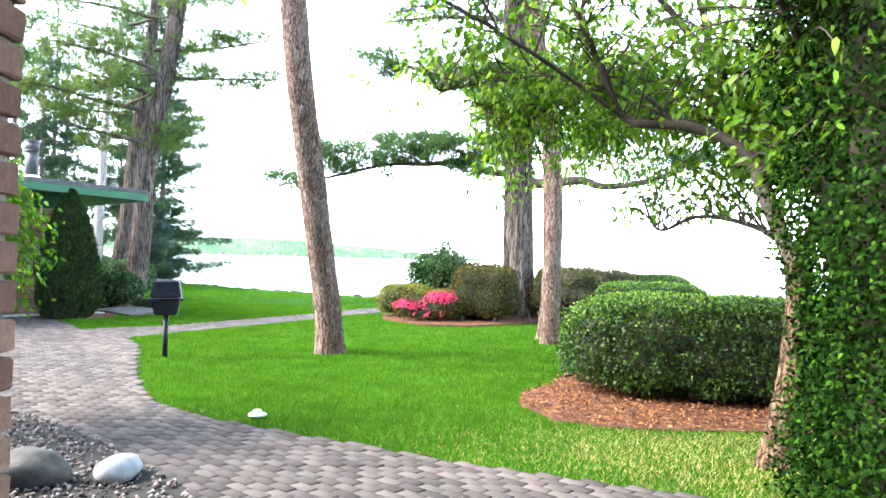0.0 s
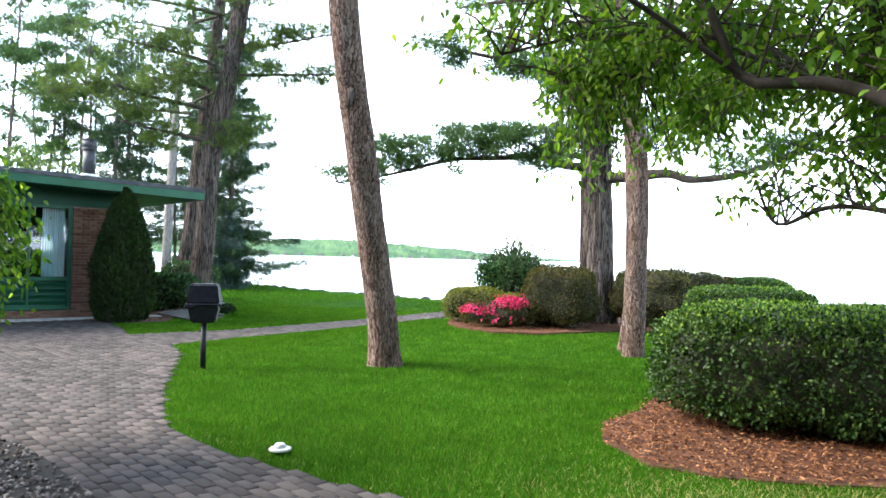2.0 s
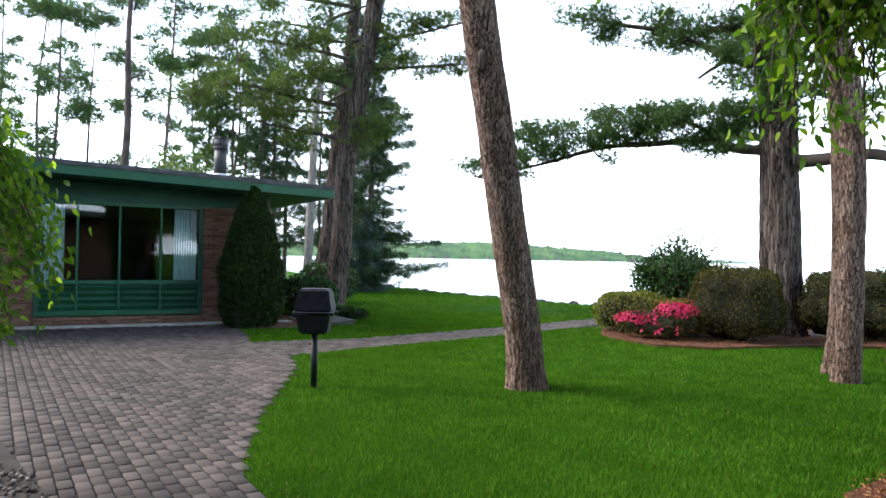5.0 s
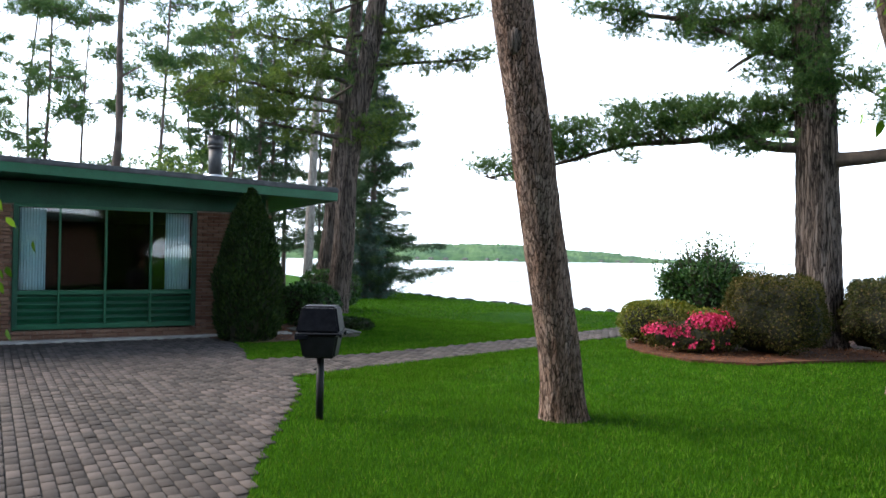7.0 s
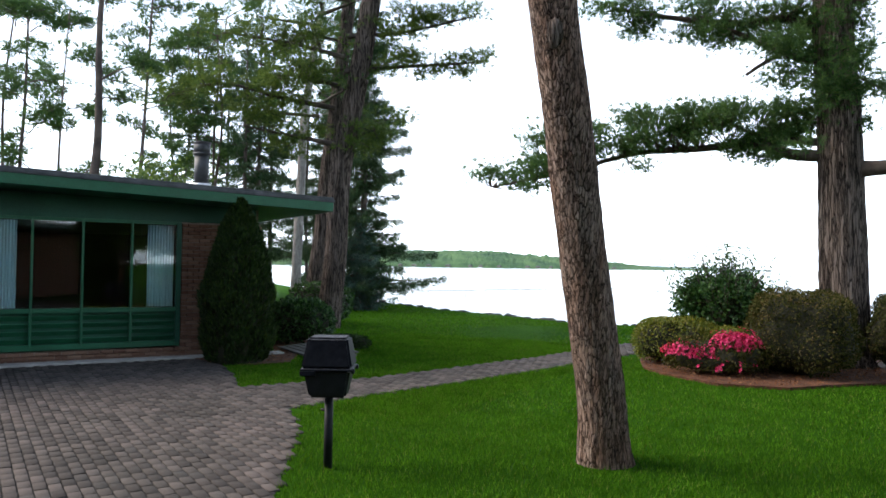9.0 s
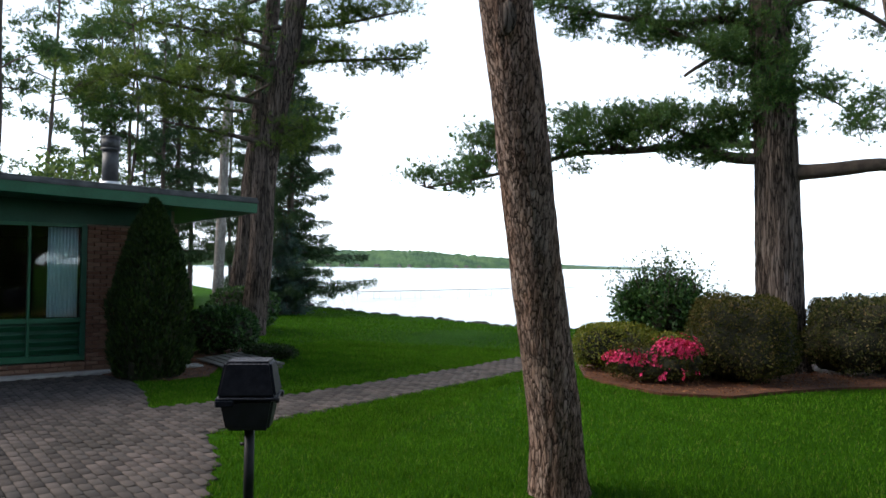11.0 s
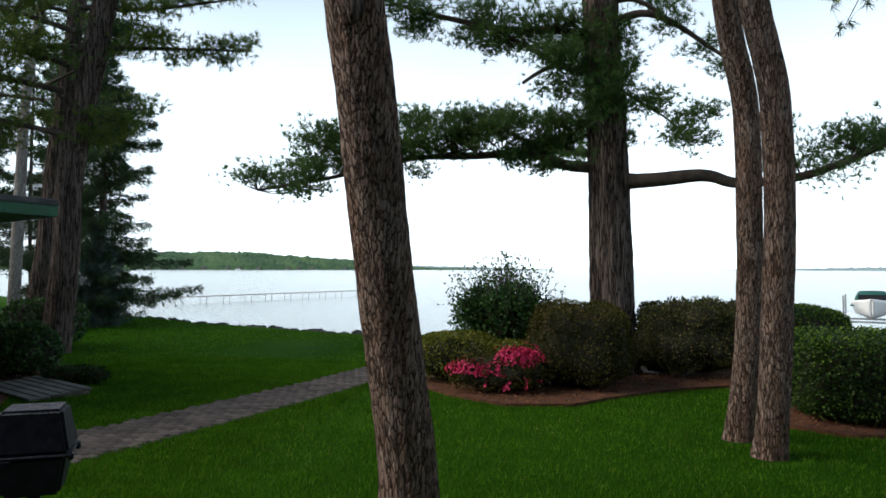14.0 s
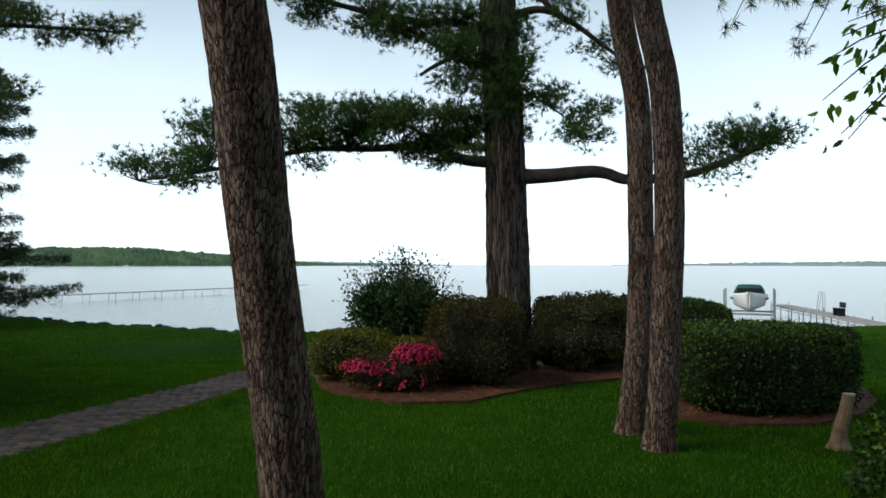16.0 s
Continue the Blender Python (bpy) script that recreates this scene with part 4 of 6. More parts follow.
def build_shore_pines():
    """The big pines beyond the house, and the tall spruce behind them."""
    # great pine
    t = empty("pine_tree", "great pine with furrowed trunk beside the house", "pine tree", (-16.39, 19.95, 0))
    o0 = np.array((-15.6, 19.05, 0))
    S = Soup()
    trunk_mesh(S, [(0, 0, -0.05), (0.15, 0.12, 2.0), (0.22, 0.17, 4.3), (0.60, 0.46, 7.1), (0.95, 0.73, 10.3), (1.1, 0.85, 12.5)], 0.315, 0.25, 48, 150, 0.06, 1.22, 51)
    S.ob("trunk", M_BARK_GREY, t, "furrowed grey-brown trunk", True)
    SN, SW = Soup(), Soup()
    limbs = [[(-15.5, 19.1, 6.0), (-16.6, 18.2, 6.2), (-17.8, 17.2, 6.5), (-18.8, 16.3, 6.1)], [(-15.5, 19.1, 5.0), (-16.4, 18.5, 5.2), (-17.4, 17.6, 5.4)], [(-15.3, 19.2, 7.0), (-14.3, 20.0, 7.2), (-13.3, 20.6, 7.3), (-12.1, 21.3, 7.4)],
             [(-15.3, 19.3, 8.0), (-14.0, 20.2, 8.2), (-12.3, 21.2, 8.7)], [(-15.3, 19.2, 7.4), (-16.4, 18.4, 7.7), (-17.8, 17.3, 7.9)], [(-15.4, 19.1, 5.0), (-14.9, 19.5, 5.3), (-14.4, 19.9, 5.7)],
             [(-15.4, 19.1, 6.6), (-15.8, 18.2, 6.7), (-16.2, 17.4, 6.6)], [(-15.2, 19.3, 9.0), (-16.8, 18.6, 9.3), (-18.2, 18.0, 9.4)], [(-15.2, 19.3, 9.4), (-14.2, 19.6, 9.8), (-13.0, 20.2, 10.0)], [(-15.2, 19.3, 10.4), (-16.2, 20.4, 10.8), (-17.2, 21.2, 11)]]
    spec = [(12, 0.7, 0.5), (6, 0.5, 0.35), (9, 0.42, 0.2), (9, 0.45, 0.24), (9, 0.75, 0.45), (5, 0.45, 0.4), (7, 0.6, 0.5), (6, 0.7, 0.4), (6, 0.7, 0.4), (6, 0.7, 0.4)]
    for ctrl, (k, rx, rz) in zip(limbs, spec):
        pts = limb_part(t, [np.array(c) - o0 for c in ctrl], 0.075, 0.02, M_BARK_SM, 14, 8, 3)
        for s in np.linspace(0.32, 1, k):
            p = pts[int(s * 13)]
            clump(SN, SW, p + (RNG.uniform(-0.4, 0.4), RNG.uniform(-0.4, 0.4), RNG.uniform(-0.3, 0.45)), rx * 0.95, rz * 0.72, 95, 12, 0.17, 0.008, p, 3)
    twig_mass(SW, M_BARK_SM, t)
    SN.ob("crown", M_NEEDLE_L, t, "drooping light green needle masses")
    # second pine, close behind
    t = empty("pine_tree", "tall dark pine behind the great pine", "pine tree", (-18.1, 21.1, 0))
    S = Soup()
    trunk_mesh(S, [(0, 0, -0.05), (0.28, 0.23, 2.0), (0.43, 0.35, 4.3), (0.65, 0.53, 6.9), (0.88, 0.72, 9.8), (1.0, 0.8, 12)], 0.26, 0.17, 40, 100, 0.06, 1.2, 61)
    S.ob("trunk", M_BARK_GREY, t, "dark furrowed trunk", True)
    SN, SW = Soup(), Soup()
    for k in range(17):
        z, a = 5.8 + 0.34 * k, k * 2.4 + 1
        tip = np.array((0.3 + 2.0 * math.cos(a), 0.2 + 2.0 * math.sin(a), z + 0.2))
        pts = limb_part(t, [(0.25, 0.15, z), (tip + (0.25, 0.15, z)) / 2, tip], 0.06, 0.02, M_BARK_SM, 10, 6, k)
        for s in (5, 7, 9):
            clump(SN, SW, pts[s] + (0, 0, 0.15), 0.55, 0.3, 42, 10, 0.17, 0.008, pts[s], 3)
    twig_mass(SW, M_BARK_SM, t)
    SN.ob("crown", M_NEEDLE, t, "dark green needle clumps")
    # pale dead-looking trunk
    t = empty("pine_tree", "slender pine with pale grey trunk near the shore", "pine tree", (-21.5, 24.6, 0))
    S = Soup()
    trunk_mesh(S, [(0, 0, -0.05), (0.05, 0.04, 2.2), (0.1, 0.09, 4.4), (0.2, 0.17, 7.3), (0.55, 0.48, 10.9)], 0.185, 0.12, 32, 90, 0.06, 1.2, 71)
    S.ob("trunk", M_BARK_PALE, t, "pale grey scaly trunk", True)
    SN, SW = Soup(), Soup()
    for k in range(12):
        z, a = 7.0 + 0.34 * k, k * 2.4
        tip = np.array((0.2 + 1.3 * math.cos(a), 0.1 + 1.3 * math.sin(a), z + 0.1))
        limb_part(t, [(0.2, 0.1, z), (tip + (0.2, 0.1, z)) / 2, tip], 0.03, 0.01, M_BARK_PALE, 8, 5, k)
        clump(SN, SW, tip, 0.6, 0.3, 60, 10, 0.17, 0.008, tip - (0, 0, 0.1), 3)
    twig_mass(SW, M_BARK_PALE, t)
    SN.ob("crown", M_NEEDLE, t, "thin needle crown")


def conifer(name, label, at_, h, r, levels, per, material, bare=0.08, wood=M_BARK_FAR, L=0.16, W=0.008, K=9, dense=14, droop=0.12, seed=0, gap=0.0, r_trunk=0.16):
    """A spruce-shaped tree: whorls of drooping boughs set with needle sprays."""
    rr = np.random.default_rng(seed)
    t = empty(name, label, "spruce tree", at_)
    S = Soup()
    tube(S, spline([(0, 0, -0.05), (0.03, 0, h * 0.5), (0, 0.03, h)], 24), np.linspace(r_trunk, 0.02, 24), 12, 0.05, seed)
    C, A = [], []
    for k in range(levels):
        f = k / levels
        z = h * (bare + (1 - bare) * f)
        rad = r * (1 - f) ** 0.8 * rr.uniform(0.55, 1.3)
        for j in range(per):
            if rr.random() < gap:
                continue
            a = j * 2 * math.pi / per + k * 1.3 + rr.uniform(-0.35, 0.35)
            ln_ = rad * rr.uniform(0.35, 1.12)
            z = h * (bare + (1 - bare) * f) + rr.normal() * 0.16
            d = np.array((math.cos(a), math.sin(a), 0))
            tip = d * ln_ + (0, 0, z - droop * ln_ * rr.uniform(0.2, 2.2) + rr.uniform(-0.05, 0.3))
            pts = spline([(0, 0, z), d * ln_ * 0.5 + (0, 0, z - droop * 1.1 * ln_), tip], 7)
            tube(S, pts, np.linspace(0.03, 0.006, 7), 4)
            n = max(8, int(dense * 3.2 * ln_))
            s = rr.uniform(0.2, 1.0, n)
            base = np.stack([np.interp(s * 6, np.arange(7), pts[:, c]) for c in range(3)], 1)
            side = np.array((-d[1], d[0], 0))
            C.append(base + side * rr.normal(size=(n, 1)) * 0.15 * (1.12 - s[:, None]) * ln_ + rr.normal(size=(n, 3)) * (0.10, 0.10, 0.09) * (1.4 - s[:, None]) - np.abs(rr.normal(size=(n, 1))) * (0, 0, 0.11))
            A.append(np.tile(d * 0.6 + (0, 0, -0.3), (n, 1)))
    S.ob("trunk", wood, t, "", True)
    SN = Soup()
    needles(SN, np.concatenate(C), np.concatenate(A), K, L, W, 0.75)
    SN.ob("crown", material, t)
    return t


def build_background():
    # shore spruces beyond the great pine
    conifer("spruce_tree", "tall ragged spruce on the lake shore", (-20.7, 27.65, 0), 13.5, 3.05, 48, 8, M_SPRUCE, 0.05, L=0.17, W=0.009, K=5, dense=40, droop=0.05, seed=3, gap=0.36)
    conifer("spruce_tree", "tall ragged spruce on the lake shore", (-23.2, 29.4, 0), 14.0, 2.6, 40, 7, M_SPRUCE, 0.16, L=0.18, W=0.010, K=5, dense=28, droop=0.12, seed=5, gap=0.48)
    conifer("spruce_tree", "tall dark spruce in the shore wood", (-27.5, 29.0, 0), 13.0, 2.6, 26, 6, M_SPRUCE, 0.25, L=0.22, W=0.012, K=4, dense=18, seed=6, gap=0.42)
    for n, (x, y, h) in enumerate(((-29, 31.5, 13), (-31.5, 29, 14), (-28, 34.5, 12), (-33.5, 33, 13), (-26, 26.6, 11))):
        conifer("spruce_tree", "tall dark spruce in the shore wood", (x, y, 0), h, 2.4, 26, 6, M_SPRUCE, 0.22, L=0.24, W=0.013, K=4, dense=20, seed=30 + n, gap=0.5, r_trunk=0.13)
    conifer("spruce_tree", "young blue spruce at the lawn edge", (-20.3, 26.9, 0), 3.6, 1.3, 20, 9, M_BLUE, 0.04, L=0.12, W=0.009, K=5, dense=30, seed=8, r_trunk=0.07)
    # thin pine wood behind the house
    rr = random.Random(12)
    spots = [(-25.0, 18.1, 0.25, 16, 0.5), (-30, 24, 0.16, 14, 0.3), (-29, 28.5, 0.14, 13, -0.2), (-31.5, 30, 0.15, 14, 0.2), (-35, 31.5, 0.15, 14, 0), (-27, 32, 0.13, 13, 0), (-34, 22.5, 0.15, 14, -0.1),
             (-39, 24, 0.16, 15, 0.2), (-36, 19, 0.15, 14, 0.2), (-33, 15.5, 0.15, 15, 0.3), (-39, 15, 0.16, 15, -0.2), (-44, 25, 0.16, 16, 0), (-46, 17.5, 0.16, 16, 0.2), (-31, 11, 0.15, 15, 0.2), (-45, 11.5, 0.17, 16, 0.1), (-43, 30, 0.16, 16, 0), (-39, 34, 0.15, 15, 0)]
    for n, (x, y, r, h, lean) in enumerate(spots):
        t = empty("pine_tree", "slender dark pine in the thin wood behind the house", "pine tree", (x, y, 0), "wood behind the house")
        S, SN = Soup(), Soup()
        top = np.array((lean * 1.7, lean * 2.4, h))
        tube(S, spline([(0, 0, -0.05), top * (0.45, 0.45, 0.3) + (rr.uniform(-0.35, 0.35), rr.uniform(-0.3, 0.3), 0), top * (0.6, 0.6, 0.62) + (rr.uniform(-0.35, 0.35), rr.uniform(-0.3, 0.3), 0), top], 22), np.linspace(r * 0.72, 0.03, 22), 10, 0.05, n)
        for k in range(15):
            f = rr.uniform(0.26, 1.0) if k % 3 == 0 else rr.uniform(0.45, 1.0)
            p = top * (f, f, f)
            a = rr.uniform(0, 6.283)
            ln_ = rr.uniform(0.9, 2.4) * (1.15 - 0.6 * f)
            tip = p + np.array((math.cos(a) * ln_, math.sin(a) * ln_, rr.uniform(-0.2, 0.5)))
            tube(S, spline([p, (p + tip) / 2 + (0, 0, 0.12), tip], 6), np.linspace(0.035, 0.01, 6), 5)
            for _ in range(3):
                c = tip + (rr.uniform(-0.4, 0.4), rr.uniform(-0.4, 0.4), rr.uniform(-0.1, 0.3))
                clump(SN, S, c, 0.5, 0.26, 58, 9, 0.2, 0.014, tip, 2)
        S.ob("trunk", M_BARK_FAR, t, "", True)
        SN.ob("crown", M_NEEDLE, t)
    # broadleaf understorey
    for x, y, h, r in ((-23, 20.2, 5.3, 1.3), (-26.5, 22.5, 5.4, 1.5), (-32.5, 18.5, 4.5, 1.6), (-29, 14, 3.6, 1.4), (-30, 25.5, 2.4, 1.4), (-33, 33, 2.2, 1.5)):
        t = empty("broadleaf_shrub", "bright green young broadleaf tree behind the house", "young tree", (x, y, 0))
        S, SL = Soup(), Soup()
        for k in range(26):
            a, e = RNG.uniform(0, 6.28), RNG.uniform(0.25, 1)
            tip = np.array((math.cos(a) * r * (1 - 0.5 * e), math.sin(a) * r * (1 - 0.5 * e), h * e))
            tube(S, spline([(0, 0, 0), tip * (0.4, 0.4, 0.6), tip], 7), np.linspace(0.04, 0.008, 7), 5)
            n = 60
            C = tip + RNG.normal(size=(n, 3)) * (0.34, 0.34, 0.26)
            leaves(SL, C, RNG.normal(size=(n, 3)) + (0, 0, -0.5), RNG.normal(size=(n, 3)) + (0, 0, 1), 0.15, 0.05)
        S.ob("stem", M_BARK_FAR, t)
        SL.ob("crown", M_WOODS, t)


def build_ornamental():
    """Spreading multi-stemmed tree whose boughs hang over the walk."""
    o0 = np.array((-0.22, 5.6, 0))
    t = empty("ornamental_tree", "spreading multi-stemmed tree with bright pointed leaves over the walk", "broadleaf tree", tuple(o0))
    S = Soup()
    trunk_mesh(S, [(0, 0, -0.05), (0.05, 0.0, 0.35), (0.10, 0.0, 0.65), (0.13, 0.0, 1.02), (0.15, 0.0, 1.3), (0.11, 0.0, 1.6)], 0.12, 0.085, 48, 90, 0.18, 1.5, 81)
    S.ob("trunk", M_BARK_ORN, t, "gnarled grey-brown trunk", True)
    base = np.array((-0.11, 5.6, 1.52))
    mains = [[base, (-0.27, 5.81, 2.03), (-0.435, 5.93, 2.49), (-0.87, 6.05, 2.73), (-1.39, 6.1, 2.8), (-1.57, 6.0, 3.12), (-1.76, 5.9, 3.52), (-1.95, 5.7, 3.9), (-2.5, 5.5, 4.4)],
             [base, (-0.22, 6.2, 2.21), (-0.4, 6.5, 2.9), (-0.58, 6.7, 3.38), (-0.8, 7.0, 4.4), (-1.0, 7.2, 5.2)],
             [base, (-0.09, 6.46, 1.8), (-0.29, 7.15, 1.98), (-0.65, 7.6, 2.05), (-1.02, 7.87, 1.92), (-1.2, 7.9, 2.3)],
             [base, (0.3, 5.9, 2.4), (0.8, 6.2, 3.3), (1.4, 6.6, 4.3)], [base, (0.1, 5.2, 2.3), (0.4, 4.5, 3.2), (0.7, 3.9, 4.0)],
             [(-0.87, 6.05, 2.73), (-1.6, 6.3, 3.1), (-2.4, 6.5, 3.3), (-3.2, 6.5, 3.2)], [(-1.39, 6.1, 2.8), (-2.2, 5.6, 3.3), (-3.1, 5.4, 3.8), (-4.2, 5.3, 4.2), (-5.2, 5.3, 4.1)],
             [(-0.4, 6.5, 2.9), (-1.0, 7.2, 3.4), (-1.9, 8.0, 3.5), (-2.2, 9.0, 3.3)], [(-0.58, 6.7, 3.4), (-1.5, 6.6, 4.4), (-2.6, 6.5, 4.6)], [(-0.22, 6.2, 2.2), (0.2, 7.4, 2.9), (0.3, 8.6, 3.1), (0.1, 9.4, 2.8)],
             [(0.38, 5.95, 2.55), (1.0, 7.2, 3.0), (1.5, 8.2, 2.9)], [(0.1, 5.2, 2.3), (-0.4, 4.5, 3.1), (-1.0, 3.9, 3.7), (-1.6, 3.5, 4.1)],
             [(-0.87, 6.05, 2.73), (-1.4, 6.6, 3.2), (-1.95, 7.1, 3.32), (-2.5, 7.4, 3.18), (-3.0, 7.4, 3.25)],
             [(-0.22, 6.2, 2.2), (-0.6, 7.6, 3.1), (-1.3, 8.9, 3.35), (-1.8, 9.7, 3.3)]]
    rad = [0.065, 0.06, 0.035, 0.06, 0.05, 0.02, 0.02, 0.04, 0.04, 0.035, 0.03, 0.035, 0.03, 0.03]
    SL, SW = Soup(), Soup()
    anchors = []
    for m, r in zip(mains, rad):
        S2 = Soup()
        pts = limb(S2, [np.array(c) - o0 for c in m], r, 0.012, 26, 10, len(m))
        S2.ob("limb", M_BARK_SM, t, "dark smooth limb", True)
        anchors.append(pts[6:] + o0)
    hanging, far_limb = anchors[12][6:], anchors[13][8:]
    inner = np.concatenate([anchors[k] for k in (1, 3, 3, 4, 9, 10, 10)])
    anchors = np.concatenate(anchors + [anchors[6][8:]] * 2 + [anchors[0][10:]])
    rr = np.random.default_rng(5)

    def sprays(pool, count, reach, rise, keep, size=0.9):
        """Leafy twigs springing from the limb points of pool."""
        made = 0
        while made < count:
            p = pool[rr.integers(len(pool))]
            a = rr.uniform(0, 2 * np.pi)
            ln_ = rr.uniform(*reach)
            tip = p + np.array((math.cos(a) * ln_, math.sin(a) * ln_, rr.uniform(*rise)))
            if not keep(tip):
                continue
            made += 1
            pts = spline([p, (p + tip) / 2 + (0, 0, 0.12), tip], 7) - o0
            tube(SW, pts, np.linspace(0.011, 0.003, 7), 5)
            n = rr.integers(16, 28)
            s = rr.uniform(0.25, 1.05, n)
            C = np.array([pts[min(6, int(q * 6))] for q in s]) + rr.normal(size=(n, 3)) * (0.10, 0.10, 0.06)
            D = rr.normal(size=(n, 3)) * (0.6, 0.6, 0.35) + (0.35 * math.cos(a), 0.35 * math.sin(a), -0.75)
            oval_leaves(SL, C, D, rr.normal(size=(n, 3)) + (0, 0, 0.8), size * rr.uniform(0.08, 0.125, n), size * rr.uniform(0.016, 0.026, n))

    def clear_walk(q):
        zmin = 2.1 + max(0.0, -q[0] - 1.6) * 0.44 + (max(0.0, 4.2 - q[1]) * 0.6)
        return zmin < q[2] < 6.2 and q[1] > 2.9 and q[0] > -5.7

    sprays(anchors, 760, (0.35, 1.25), (-0.25, 0.75), clear_walk)
    sprays(hanging, 80, (0.05, 0.55), (-1.05, 0.15), lambda q: q[2] > 2.0 and q[0] > -3.1, 0.85)
    sprays(far_limb, 190, (0.1, 0.9), (-0.75, 0.5), lambda q: 2.55 < q[2] < 3.9 and q[0] > -2.5)
    sprays(inner, 680, (0.3, 1.2), (-0.6, 0.6), lambda q: q[0] > -1.2 and 2.3 < q[2] < 5.5)
    sprays(inner, 520, (0.3, 1.1), (-0.6, 0.5), lambda q: q[0] > -0.3 and 2.0 < q[2] < 4.6)
    twig_mass(SW, M_BARK_SM, t)
    SL.ob("crown", M_MAPLE, t, "bright green drooping pointed leaves")


# ---- shrubs and hedges ----
def hedge(name, label, category, at_, half, material, n, L, W, e=4.0, top=None, lump=0.05, core=0.93, airy=0.0, seed=0, out=1.0, tips=0.0):
    """A clipped shrub: leaves over a rounded body; half = half sizes, standing on the ground."""
    rr = np.random.default_rng(seed)
    t = empty(name, label, category, at_)
    half = np.asarray(half, float)
    c0 = np.array((0, 0, half[2]))
    area = np.array([half[1] * half[2], half[1] * half[2], half[0] * half[2], half[0] * half[2], half[0] * half[1], half[0] * half[1] * 0.1])
    face = rr.choice(6, n, p=area / area.sum())
    p = rr.uniform(-1, 1, (n, 3))
    ax = face // 2
    p[np.arange(n), ax] = np.where(face % 2 == 0, 1, -1)
    p[face == 4, 2] = 1
    k = (np.abs(p) ** e).sum(1) ** (-1 / e)
    u = p * k[:, None]
    nrm = norm(np.sign(u) * np.abs(u) ** (e - 1) / half)
    wob = np.array([noise.noise(Vector(q) * 2.3 + Vector((seed, 0, 0))) + 0.5 * noise.noise(Vector(q) * 6 + Vector((0, seed, 0))) for q in u * half])
    C = c0 + u * half * (1 + lump * wob[:, None]) - nrm * rr.uniform(0, 0.06 + airy, (n, 1))
    S = Soup()
    D = nrm * 0.55 * out + rr.normal(size=(n, 3)) * 0.6
    leaves(S, C, D, nrm + rr.normal(size=(n, 3)) * 0.7, L * rr.uniform(0.7, 1.25, n), W * rr.uniform(0.8, 1.2, n))
    S.ob("foliage", material, t)
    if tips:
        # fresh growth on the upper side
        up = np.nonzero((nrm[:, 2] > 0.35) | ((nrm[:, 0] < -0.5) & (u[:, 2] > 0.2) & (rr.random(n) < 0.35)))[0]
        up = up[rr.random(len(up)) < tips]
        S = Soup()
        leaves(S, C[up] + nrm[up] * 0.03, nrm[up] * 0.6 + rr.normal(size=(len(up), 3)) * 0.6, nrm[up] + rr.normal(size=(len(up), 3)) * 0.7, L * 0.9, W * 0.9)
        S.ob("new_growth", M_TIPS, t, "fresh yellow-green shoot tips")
    # solid dark body; its colour stands in for shade between the leaves
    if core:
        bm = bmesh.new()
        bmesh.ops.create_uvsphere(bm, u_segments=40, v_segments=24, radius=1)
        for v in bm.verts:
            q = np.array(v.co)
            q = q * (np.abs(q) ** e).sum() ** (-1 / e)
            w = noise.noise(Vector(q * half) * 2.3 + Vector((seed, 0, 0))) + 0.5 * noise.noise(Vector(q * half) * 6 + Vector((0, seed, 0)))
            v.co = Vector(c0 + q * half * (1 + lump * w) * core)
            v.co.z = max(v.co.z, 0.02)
        part("shade_core", bm, M_CORE, t, "dark core that paints the shade behind the leaves", True)
    return t


